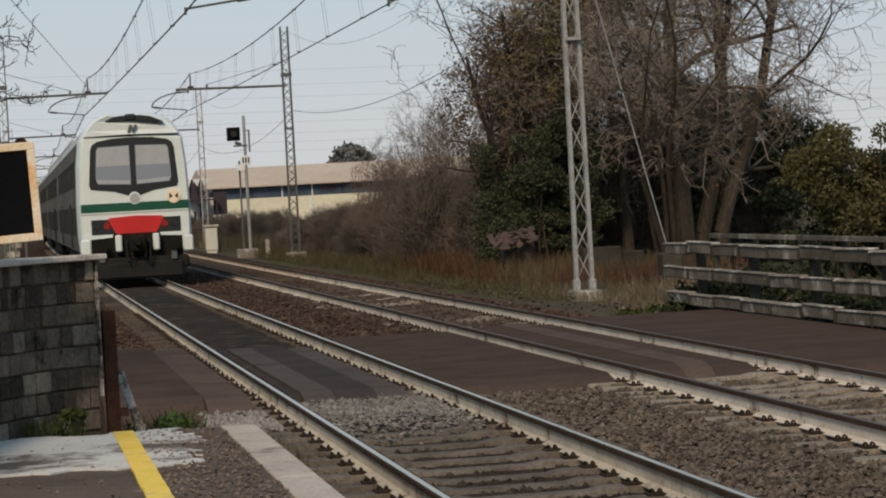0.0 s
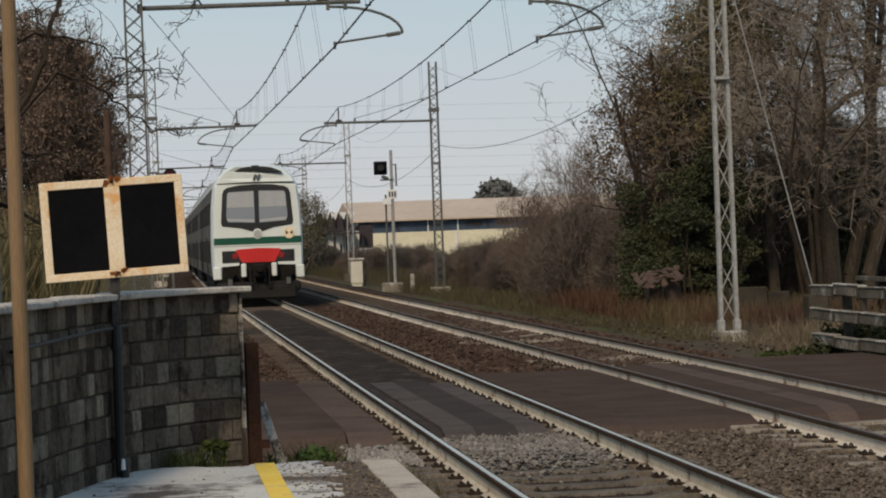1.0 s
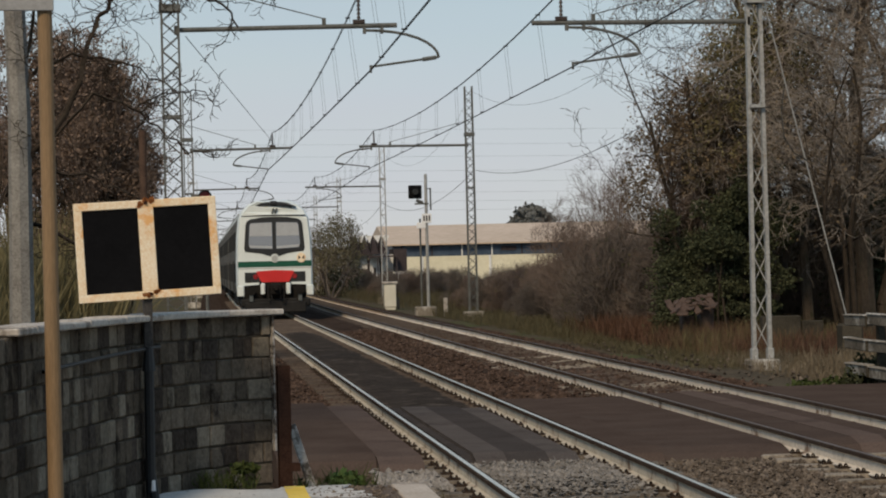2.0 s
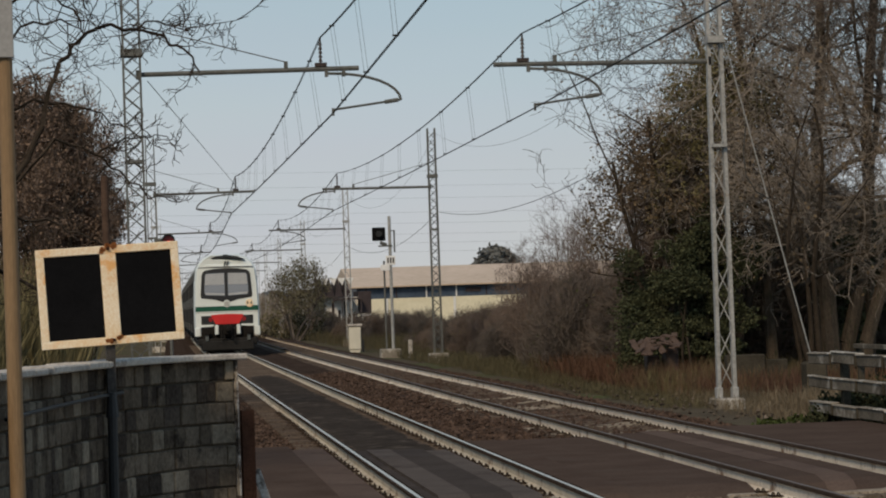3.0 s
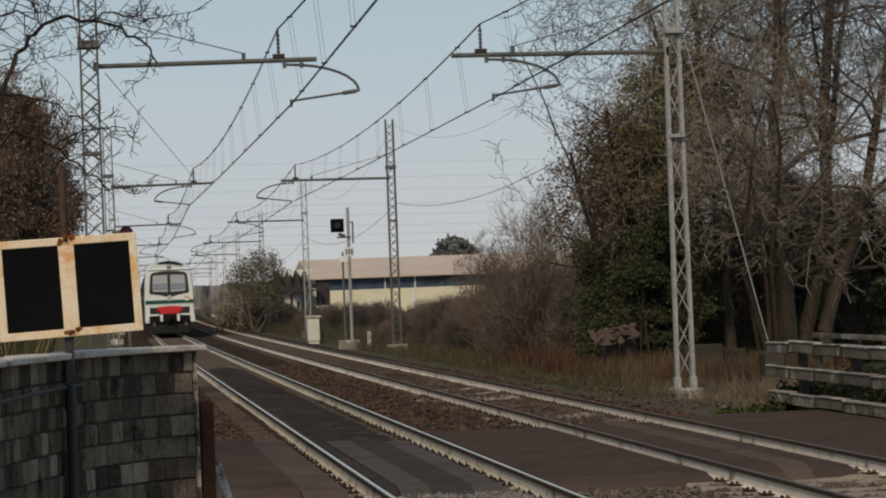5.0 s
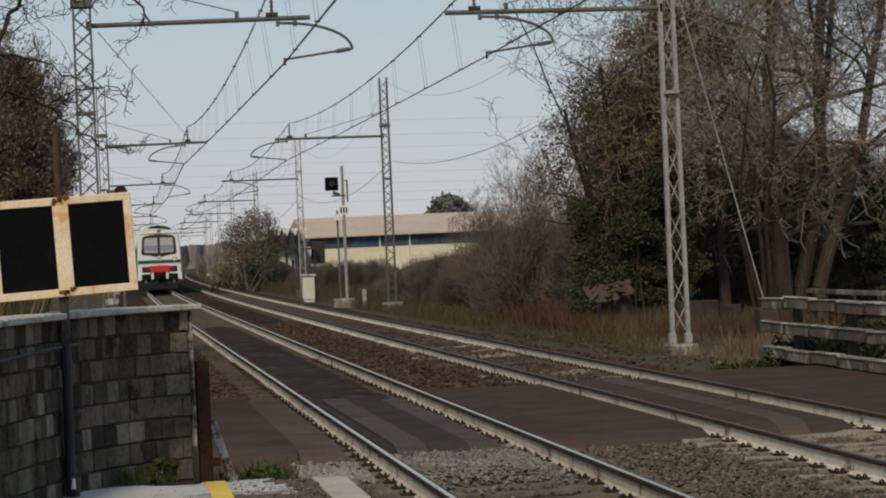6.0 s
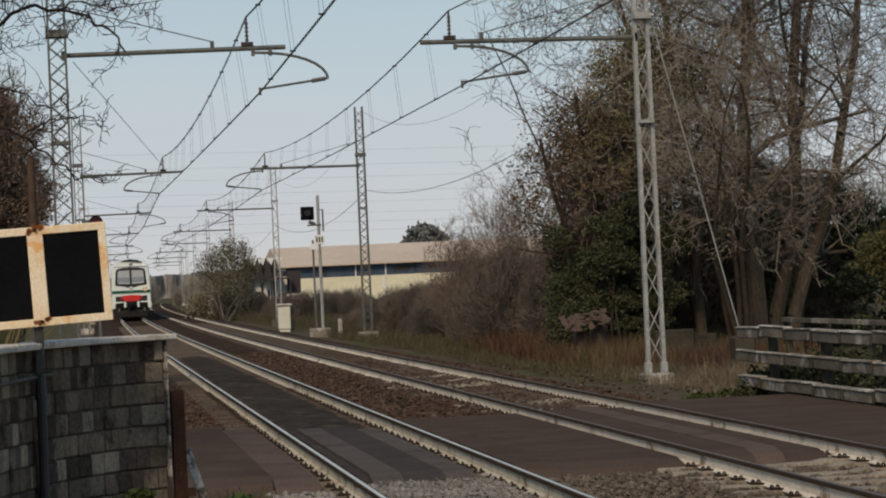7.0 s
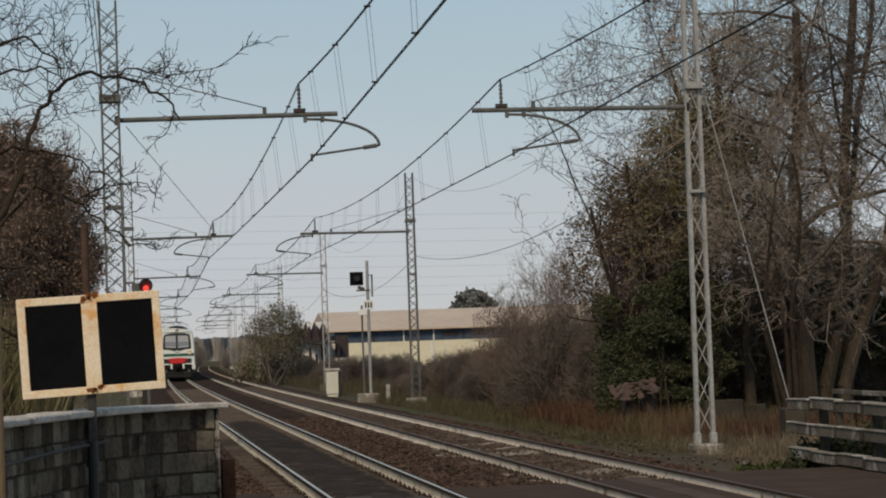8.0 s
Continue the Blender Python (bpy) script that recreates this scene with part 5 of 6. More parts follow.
def leaf_quads(rng, C, size, flat=0.0, long=1.6):
    n = len(C)
    U = rng.normal(0, 1, (n, 3))
    U[:, 2] *= 1 - flat
    U /= np.linalg.norm(U, axis=1)[:, None]
    W = np.cross(U, rng.normal(0, 1, (n, 3)))
    W /= np.linalg.norm(W, axis=1)[:, None]
    s = size * rng.uniform(0.6, 1.4, n)[:, None]
    V = np.stack([C - U * s * long / 2, C + W * s / 2, C + U * s * long / 2, C - W * s / 2], 1)
    return V.reshape(-1, 3), np.arange(4 * n).reshape(n, 4)


def put_mesh(name, VF, material, parent, label=""):
    return link(name, arrays(name, VF[0], VF[1], material), parent, label)


def tree(name, seed, at, height, rad, label, bark, twig, last=4, up=(0.03, 0.03, 0.02), spread_=0.75, kids=(2, 2, 1.6, 1.2), wob=0.13, lean=(0, 0), stems=1, leaf=None, leaf_n=0, leaf_size=0.08, start=0.3, category="tree", group="", sideways=0.25, leaf_low=0.0, jitter=0.09, env=None, thin=0.62, twist=0.0, line=None):
    rng = np.random.default_rng(seed)
    t = empty(name, Matrix.Translation(at))
    tagged(t, label, category, group=group)
    S = []
    if line:
        P = [np.array(p, float) for p in line]
        env_ = None if env is None else np.array(env, float)
        for i, (p, q) in enumerate(zip(P, P[1:])):
            r0, r1 = rad * (1 - 0.6 * i / (len(P) - 1)), rad * (1 - 0.6 * (i + 1) / (len(P) - 1))
            S.append((p, q, r0, r1, 0))
            d = (q - p) / np.linalg.norm(q - p)
            for _ in range(int(kids[0] * np.linalg.norm(q - p)) if q[2] > start * height else 0):
                a = rng.normal(0, 1, 3)
                a = a - (a @ d) * d
                a = a / np.linalg.norm(a)
                th = spread_ * rng.uniform(0.8, 1.3)
                sprout(rng, S, p + (q - p) * rng.uniform(), math.cos(th) * d + math.sin(th) * a, height * rng.uniform(0.25, 0.48), max(r1 * thin * rng.uniform(0.35, 1.0), THIN), 1, last, up, spread_, kids, wob, start, env_, thin, twist)
    for k in range(0 if line else stems):
        d = np.array([lean[0] + rng.normal(0, sideways) * (stems > 1), lean[1] + rng.normal(0, sideways) * (stems > 1), 1.0])
        sprout(rng, S, np.array([rng.normal(0, 0.06) * (stems > 1), rng.normal(0, 0.06) * (stems > 1), -0.3]), d / np.linalg.norm(d), height * rng.uniform(0.8, 1.05), rad * (1 if stems == 1 else rng.uniform(0.6, 1)), 0, last, up, spread_, kids, wob, start, None if env is None else np.array(env, float), thin, twist)
    big = [s for s in S if s[4] <= 1]
    small = [s for s in S if s[4] > 1]
    put_mesh("trunk", tubes(big), bark, t)
    if small:
        put_mesh("branchwork", tubes(small), twig, t, "fine bare twigs")
    if leaf:
        ends = np.array([s[1] for s in small])
        ends = ends[ends[:, 2] > leaf_low]
        C = ends[rng.integers(0, len(ends), leaf_n)] + rng.normal(0, jitter, (leaf_n, 3))
        put_mesh("crown", leaf_quads(rng, C, leaf_size), leaf, t, "sparse withered leaves")
    return t


def clump(rng, blobs, n):
    """Points in and near the skins of ellipsoids (x, y, z, rx, ry, rz), with lumps."""
    out = []
    tot = sum(b[3] * b[5] for b in blobs)
    for x, y, z, rx, ry, rz in blobs:
        k = int(n * rx * rz / tot)
        U = rng.normal(0, 1, (k, 3))
        U /= np.linalg.norm(U, axis=1)[:, None]
        lump = 1 + 0.22 * np.sin(U[:, 0] * 7 + x) * np.cos(U[:, 2] * 9 + y) + 0.12 * np.sin(U[:, 1] * 13 + 9 * U[:, 2])
        rr = lump * (rng.uniform(0.35, 1, k) ** 0.5)
        out.append(np.array([x, y, z]) + U * rr[:, None] * np.array([rx, ry, rz]))
    return np.concatenate(out)


def bush(name, seed, at, blobs, n, size, leaf, label, stems=14, bark=None, category="bush", group="", long=1.6, stem_r=0.035):
    rng = np.random.default_rng(seed)
    t = empty(name, Matrix.Translation(at))
    tagged(t, label, category, group=group)
    C = clump(rng, blobs, n)
    C = C[C[:, 2] > 0.0]
    put_mesh("crown", leaf_quads(rng, C, size, long=long), leaf, t)
    S = []
    for k in range(stems):
        b = blobs[k % len(blobs)]
        tip = np.array([b[0] + rng.normal(0, b[3] * 0.4), b[1] + rng.normal(0, b[4] * 0.4), b[2] + rng.uniform(0, b[5] * 0.7)])
        root = np.array([b[0] * 0.6 + rng.normal(0, 5.7 * stem_r), b[1] * 0.6 + rng.normal(0, 5.7 * stem_r), -0.2])
        mid_ = (root + tip) / 2 + rng.normal(0, 4.3 * stem_r, 3)
        S += [(root, mid_, stem_r, stem_r * 0.7, 0), (mid_, tip, stem_r * 0.7, stem_r * 0.3, 0)]
    put_mesh("stem_cluster", tubes(S), bark or M["bark_dark"], t)
    return t


GZ = -0.42
# Big bare trees with heavy trunks behind the fence.
THIN = 0.009
BARE = dict(bark=M["bark_brown"], group="bare trees", thin=0.55, twist=0.5, wob=0.13)
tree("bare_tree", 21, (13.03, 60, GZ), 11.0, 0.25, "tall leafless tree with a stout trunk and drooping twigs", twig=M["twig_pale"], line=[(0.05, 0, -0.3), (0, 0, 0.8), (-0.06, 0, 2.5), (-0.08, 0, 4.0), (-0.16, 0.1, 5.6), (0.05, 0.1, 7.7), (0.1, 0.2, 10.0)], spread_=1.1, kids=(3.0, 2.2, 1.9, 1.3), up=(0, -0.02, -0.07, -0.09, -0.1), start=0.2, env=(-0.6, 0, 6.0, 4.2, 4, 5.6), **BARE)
THIN = 0.0075
tree("bare_tree", 22, (13.48, 60.3, GZ), 13.0, 0.21, "tall leafless tree with an upright brown trunk", twig=M["twig"], line=[(-0.05, 0, -0.3), (0.05, 0, 0.9), (0.42, 0, 2.3), (0.7, 0, 4.4), (0.7, 0, 6.1), (0.9, 0, 8.1), (1.1, 0, 10.0), (1.2, 0, 12)], spread_=1.0, kids=(1.9, 1.9, 1.7, 1.3), up=(0, 0.05, 0.03, 0.0, -0.02), start=0.34, env=(1.2, 0, 8, 4.6, 4, 6), **BARE)
tree("bare_tree", 23, (13.9, 60, GZ), 12.0, 0.19, "leafless tree with a leaning trunk and spreading limbs", twig=M["twig"], line=[(-0.06, 0, -0.3), (0, 0, 0.9), (0.42, 0, 2.2), (0.8, 0, 3.05), (1.2, 0, 4.4), (1.5, 0, 5.9), (1.9, 0.2, 7.4), (2.1, 0.2, 9.5)], spread_=1.1, kids=(1.9, 1.9, 1.7, 1.3), up=(0, 0.01, 0.02, 0.0, -0.03), start=0.28, env=(2.2, 0, 7, 5, 4, 6), **BARE)
tree("bare_tree", 26, (14.3, 62, GZ), 12.0, 0.13, "leafless tree with a forked upper trunk", twig=M["twig"], line=[(0.25, 0, -0.3), (0.3, 0, 1.6), (0.2, 0, 3.6), (0.4, 0, 5.0), (0.6, 0, 6.0), (0.8, 0, 7.8), (1.2, 0, 9.6), (1.4, 0, 11.5)], spread_=1.0, kids=(1.9, 1.9, 1.7, 1.3), up=(0, 0.04, 0.02, 0.0, -0.02), start=0.42, env=(1.0, 0, 9, 4.6, 4, 5.5), **BARE)
THIN = 0.0085
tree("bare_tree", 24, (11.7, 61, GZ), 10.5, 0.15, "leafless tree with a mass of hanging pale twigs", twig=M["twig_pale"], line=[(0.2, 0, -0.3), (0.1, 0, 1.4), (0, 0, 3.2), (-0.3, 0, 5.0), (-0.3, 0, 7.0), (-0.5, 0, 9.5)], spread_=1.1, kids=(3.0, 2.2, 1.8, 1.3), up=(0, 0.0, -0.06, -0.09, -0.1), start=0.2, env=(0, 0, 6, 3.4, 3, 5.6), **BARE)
THIN = 0.0075
tree("bare_tree", 25, (10.7, 63, GZ), 11.0, 0.12, "leafless multi-stemmed tree with fine twigs", twig=M["twig"], stems=4, spread_=0.85, kids=(1.6, 1.6, 1.7, 1.3), up=(0.03, 0.03, 0.01), leaf=M["leaf_brown"], leaf_n=2500, leaf_size=0.05, env=(-0.5, 0, 6.5, 3.4, 3, 6), **BARE)
THIN = 0.0055
# The brown-leaved trees nearer the line.
WITHERED = dict(bark=M["bark_dark"], group="withered trees", thin=0.45, twist=0.4, wob=0.14, category="tree")
tree("withered_tree", 31, (9.3, 61, GZ), 9.6, 0.11, "tree with withered brown leaves and thin twigs", twig=M["twig"], stems=5, spread_=0.9, kids=(2.0, 1.9, 1.6, 1.2), up=(0.03, 0.01, -0.01), leaf=M["leaf_brown"], leaf_n=10000, leaf_size=0.045, sideways=0.22, leaf_low=2.2, env=(-0.1, 0, 3.7, 2.0, 2, 3.3), **WITHERED)
tree("withered_tree", 32, (10.2, 60, GZ), 11.5, 0.12, "tree with olive-brown leaves clinging to thin twigs", twig=M["twig"], stems=4, spread_=0.85, kids=(2.0, 1.9, 1.6, 1.2), up=(0.04, 0.02, 0.0), leaf=M["leaf_olive"], leaf_n=13000, leaf_size=0.045, sideways=0.16, leaf_low=2.0, env=(0.5, 0, 5.0, 2.0, 2, 3.9), **WITHERED)
THIN = 0.008
tree("withered_tree", 33, (9.5, 63, GZ), 10.5, 0.08, "tree with bare dark twigs reaching over the line", twig=M["twig_dark"], stems=5, spread_=0.9, kids=(1.6, 1.6, 1.6, 1.2), up=(0.02, 0.02, 0.01), sideways=0.3, start=0.35, env=(-0.8, 0, 6.2, 2.7, 2, 4.6), **WITHERED)
THIN = 0.0055
tree("withered_tree", 34, (12.0, 58, GZ), 8.5, 0.09, "tree with a few withered leaves and tangled twigs", twig=M["twig_pale"], stems=4, spread_=1.0, kids=(1.8, 1.7, 1.6, 1.2), up=(0.03, -0.02, -0.06), leaf=M["leaf_brown"], leaf_n=1500, leaf_size=0.05, sideways=0.25, env=(0, 0, 4.4, 2.4, 2, 4.4), **WITHERED)


def lumps(seed, n, cx, cy, cz, rx, ry, rz, s):
    """Many small uneven clumps within an ellipsoid, as blobs for a bush."""
    rng = np.random.default_rng(seed)
    out = []
    while len(out) < n:
        u = rng.uniform(-1, 1, 3)
        if (u @ u) < 1:
            k = s * rng.uniform(0.5, 1.3)
            out.append((cx + u[0] * rx, cy + u[1] * ry, max(cz + u[2] * rz, 0.15), k * 1.2, k, k * rng.uniform(0.6, 1.0)))
    return out


# Evergreen undergrowth.
bush("evergreen_bush", 41, (9.2, 59.5, GZ), lumps(1, 34, 0, 0, 1.9, 1.5, 1.0, 2.0, 0.42) + lumps(2, 16, 1.2, 0, 2.6, 1.2, 1.0, 1.8, 0.4), 52000, 0.042, M["leaf_dark"], "dark evergreen bush under the trees", group="evergreen bushes")
bush("evergreen_bush", 42, (11.6, 65, GZ), lumps(3, 46, 0, 0, 1.9, 2.6, 1.3, 2.1, 0.6), 32000, 0.085, M["leaf_dark"], "dense dark evergreen bush under the trees", group="evergreen bushes")
bush("evergreen_bush", 43, (15.0, 64.5, GZ), lumps(4, 70, 0.3, 0, 2.0, 3.6, 1.3, 2.3, 0.6), 44000, 0.085, M["leaf_dark"], "dense dark evergreen bush under the trees", group="evergreen bushes")
bush("ivy_hedge", 44, (13.4, 52, GZ), lumps(5, 46, 2.6, 0, 1.0, 3.2, 1.0, 1.2, 0.5), 34000, 0.07, M["leaf_dark"], "thick dark ivy hedge behind the fence", group="hedges")
bush("ivy_hedge", 45, (15.0, 51, GZ), lumps(6, 64, 0.7, 0, 2.0, 3.2, 0.8, 1.25, 0.42), 44000, 0.05, M["leaf_hedge"], "olive green bush in the hedge behind the fence", group="hedges")
bush("ivy_hedge", 46, (7.3, 32.5, -0.4), [(0.2, -8, 0.3, 0.7, 2.4, 0.5), (0.2, -3, 0.35, 0.7, 2.6, 0.5), (0.2, 2, 0.35, 0.7, 2.6, 0.55), (-0.4, 4.2, 0.25, 0.5, 0.8, 0.4)], 26000, 0.05, M["leaf_dark"], "low dark ivy creeping behind the concrete rails", group="hedges")
bush("weed_tuft", 47, (6.5, 38.0, -0.38), [(0.1, 0, 0.1, 0.3, 0.4, 0.16), (-0.3, 0.4, 0.1, 0.25, 0.4, 0.12)], 700, 0.05, M["leaf_green"], "green weeds at the fence end", stems=3, stem_r=0.006)


bush("twig_thicket", 48, (11.4, 64.6, GZ), lumps(9, 60, 0.2, 0, 4.6, 2.7, 1.0, 2.4, 0.6), 30000, 0.017, M["twig_red"], "tangled brown brushwood in the depth of the trees", stems=1, group="thickets", category="thicket", long=11)
bush("twig_thicket", 49, (15.2, 65.5, GZ), lumps(10, 60, 0.2, 0, 3.5, 2.9, 1.0, 1.7, 0.6), 26000, 0.017, M["twig_red"], "tangled brown brushwood in the depth of the trees", stems=1, group="thickets", category="thicket", long=11)
bush("twig_thicket", 50, (9.6, 62.0, GZ), lumps(11, 40, 0.2, 0, 4.4, 1.5, 1.0, 2.2, 0.5), 14000, 0.016, M["twig_red"], "tangled brown brushwood in the depth of the trees", stems=1, group="thickets", category="thicket", long=11)


def shrub_kind(seed, twig, leaf, leaf_n, label):
    return tree("shrub", seed, (0, 0, 0), 1.15, 0.013, label, twig, twig, last=3, stems=16, spread_=0.55, kids=(1.8, 1.6, 1.3), wob=0.15, up=(0.08, 0.06, 0.05), leaf=leaf, leaf_n=leaf_n, leaf_size=0.014, start=0.1, category="shrub", group="scrub along the line", sideways=0.32, jitter=0.015, twist=0.3, thin=0.5, env=(0, 0, 0.32, 0.6, 0.6, 0.95))


def make_scrub():
    global THIN
    THIN = 0.0024
    kinds = [shrub_kind(51, M["twig"], M["leaf_green"], 350, "leafless grey-brown scrub beside the line"), shrub_kind(52, M["twig_red"], M["leaf_olive"], 900, "grey-brown scrub with a few olive leaves"), shrub_kind(53, M["twig"], None, 0, "bare brushwood thicket beside the line"), shrub_kind(54, M["twig_pale"], None, 0, "leafless scrub far down the line, haze put into its pale colour")]
    THIN = 0.0048
    r = random.Random(12)
    spots = []
    for i in range(120):
        y = r.uniform(70, 130)
        u = (y - 70) / 60
        x = r.uniform(8.5 + 0.4 * u, 12.5 + 4.0 * u)
        # height follows the bearing from the camera, to fit the skyline in its view
        rise = np.interp((x + 3.14) / y, (0.09, 0.103, 0.117, 0.13, 0.144, 0.17), (-0.008, -0.005, -0.001, 0.001, 0.004, 0.015))
        spots.append((x, y, max(0.7, (2.1 + rise * y) / 1.3) * r.choice((0.45, 0.6, 0.7, 0.85, 1.0)) * r.uniform(0.85, 1.1)))
    for i in range(34):
        spots.append((r.uniform(9.8, 16.5), r.uniform(64, 72), r.uniform(1.8, 3.2)))
    for i in range(40):
        y = r.uniform(130, 235)
        spots.append((r.uniform(7.8, 13) + bend(y), y, r.uniform(0.9, 1.7)))
    for i in range(30):
        y = r.uniform(240, 420)
        spots.append((r.uniform(7.0, 13) + bend(y), y, r.uniform(1.0, 2.1)))
    for i in range(12):
        y = r.uniform(240, 400)
        spots.append((r.uniform(-12, -4) + bend(y), y, r.uniform(1.5, 3.5)))
    for i in range(70):
        y, x = r.uniform(430, 640), r.uniform(-30, 60)
        if abs(x - bend(y) - 1.7) > 5 or y > 450:
            spots.append((x, y, r.uniform(3.0, 5.5)))
    used = set()
    for i, (x, y, s) in enumerate(spots):
        # Beyond 235 m the pale kind is used, as painted haze.
        k = i % 3 if y < 235 else 3
        m = pose(x, y, -0.4, 0, 0, r.uniform(0, 360)) @ Matrix.Diagonal((s * 1.15, s * 1.15, s, 1))
        if k not in used:
            used.add(k)
            kinds[k].matrix_basis = m
        else:
            copy_thing(kinds[k], m).matrix_basis = m


make_scrub()
for sd, x_, y_, h_ in ((56, 8.5, 77, 3.2), (57, 9.0, 75, 4.0), (66, 9.4, 78, 4.9), (67, 9.5, 72, 4.6), (68, 8.9, 82, 3.8), (69, 10.3, 74, 5.4)):
    tree("bare_sapling", sd, (x_, y_, GZ), h_, 0.035, "slender leafless sapling with fine twigs above the scrub", M["twig"], M["twig_red"], stems=8, last=3, spread_=0.7, kids=(1.8, 1.7, 1.5), up=(0.03, 0.04, 0.04), group="saplings", category="sapling", sideways=0.3, thin=0.5, twist=0.3, start=0.2, env=(0, 0, h_ * 0.55, 1.3, 1.2, h_ * 0.6))
tree("trackside_tree", 59, (6.45, 172, GZ), 6.2, 0.1, "small olive-leaved tree beside the far track, paled with painted haze", M["twig"], M["twig"], stems=6, last=3, spread_=0.8, leaf=M["leaf_hazy"], leaf_n=6000, leaf_size=0.075, jitter=0.24, group="", sideways=0.36, env=(0.25, 0, 3.1, 2.3, 2, 2.9))
bush("trackside_bush", 60, (6.2, 176, GZ), [(0, 0, 1.2, 1.5, 1.2, 1.4), (1.6, 0, 1.6, 1.3, 1.2, 1.8), (-1.4, 1, 0.8, 1.0, 1, 1.0)], 2600, 0.11, M["leaf_hazy"], "olive bush beside the far track, paled with painted haze")
bush("round_tree", 61, (37.6, 300, 0), [(0, 0, 6.3, 2.3, 2, 1.9), (-1.4, 0, 5.6, 1.6, 1.5, 1.4), (1.5, 0, 5.8, 1.7, 1.5, 1.5), (0.4, 0, 7.3, 1.3, 1.2, 1.1), (0, 0, 2.5, 0.9, 0.9, 2.5)], 9000, 0.3, M["leaf_far"], "round-topped tree behind the warehouse, greyed with painted haze", category="tree", bark=M["bark_dark"])


# ---- left side: bank of brown trees, reeds and an overhanging tree ----
bush("brown_thicket", 71, (-5.6, 50.5, GZ), lumps(7, 90, -0.2, 0, 4.2, 1.7, 1.3, 2.7, 0.5) + lumps(8, 60, 0.95, 0, 4.1, 0.75, 1.0, 2.2, 0.42), 150000, 0.03, M["leaf_rust"], "tall thicket covered in withered brown leaves", stems=60, long=1.9)
tree("thicket_tree", 72, (-5.0, 49.6, GZ), 6.3, 0.06, "twiggy brown leafless tree in the thicket", M["bark_dark"], M["twig_red"], stems=7, last=3, spread_=0.55, kids=(2, 2, 1.4), sideways=0.2, leaf=M["leaf_rust"], leaf_n=9000, leaf_size=0.035, env=(0, 0, 3.4, 1.9, 1.5, 3.6))
tree("thicket_tree", 73, (-7.2, 36, GZ), 6.5, 0.07, "twiggy brown leafless tree in the thicket", M["bark_dark"], M["twig_red"], stems=6, last=3, spread_=0.55, kids=(2, 2, 1.4), sideways=0.2, leaf=M["leaf_rust"], leaf_n=9000, leaf_size=0.035, env=(0, 0, 3.6, 2.2, 1.5, 3.8))


def make_reeds(seed, at, n, w, d, h, label, material, name="reed_bed", cat="reeds"):
    rng = np.random.default_rng(seed)
    B = np.stack([rng.uniform(-w, w, n), rng.uniform(-d, d, n), np.zeros(n)], -1)
    H = h * rng.uniform(0.5, 1.1, n)
    T = B + np.stack([rng.normal(0, 0.22, n) * H, rng.normal(0, 0.22, n) * H, H], -1)
    Mid = (B + T) / 2 + np.stack([rng.normal(0, 0.05, n), rng.normal(0, 0.05, n), 0.12 * H], -1)
    a = rng.uniform(0, 3.14, n)
    wd = np.stack([np.cos(a), np.sin(a), 0 * a], -1) * (0.008 * h ** 0.4 * rng.uniform(0.6, 1.5, n))[:, None]
    V = np.stack([B - wd * 0.6, B + wd * 0.6, Mid + wd, Mid - wd, T], 1)
    i = np.arange(n)[:, None] * 5
    me = bpy.data.meshes.new(name)
    F = [tuple(q) for q in (i + np.array([[0, 1, 2, 3]])).tolist()] + [tuple(q) for q in (i + np.array([[3, 2, 4]])).tolist()]
    me.from_pydata(V.reshape(-1, 3).tolist(), [], F)
    me.materials.append(material)
    ob = link(name, me, m=Matrix.Translation(at))
    return tagged(ob, label, cat, kind="stuff")


make_reeds(75, (-5.6, 35, GZ), 3000, 1.3, 1.5, 2.9, "tall dull olive reeds behind the block wall", M["reed"])
make_reeds(74, (-5.5, 44, GZ), 2200, 0.8, 1.5, 2.7, "tall dull olive reeds behind the block wall", M["reed"])
make_reeds(76, (-7.0, 30, GZ), 2500, 1.8, 2.0, 2.4, "tall dull olive reeds behind the block wall", M["reed"])
# verge: dry weeds, grass, straw
make_reeds(81, (9.2, 64, -0.42), 9000, 1.8, 8.0, 0.75, "rust-brown dry weeds on the verge", M["weed"], "dry_weeds", "weeds")
make_reeds(82, (8.0, 45, -0.42), 2600, 0.9, 6.0, 0.34, "straw-coloured dry grass at the mast foot", M["straw"], "dry_grass", "grass")
make_reeds(83, (8.0, 85, -0.42), 9000, 1.3, 22.0, 0.42, "green and brown verge grass beside the ballast", M["grass"], "verge_grass", "grass")
make_reeds(84, (7.4, 56, -0.42), 5000, 0.9, 9.0, 0.28, "low green verge grass beside the ballast", M["grass"], "verge_grass", "grass")
make_reeds(85, (9.6, 54.5, -0.42), 5000, 2.3, 4.0, 0.65, "rust-brown dry weeds below the trees", M["weed"], "dry_weeds", "weeds")
make_reeds(86, (8.6, 41, -0.42), 2500, 0.9, 3.5, 0.6, "straw-coloured dry grass by the fence", M["straw"], "dry_grass", "grass")
make_reeds(87, (9.0, 145, -0.42), 5000, 2.0, 38.0, 0.8, "brown verge grass along the far line", M["grass"], "verge_grass", "grass")
bush("weed_tuft", 91, (-2.0, 18.7, -0.12), lumps(12, 9, 0, 0, 0.17, 0.15, 0.3, 0.16, 0.09), 900, 0.03, M["leaf_weed"], "leafy green weeds at the end of the platform", stems=3, stem_r=0.004)
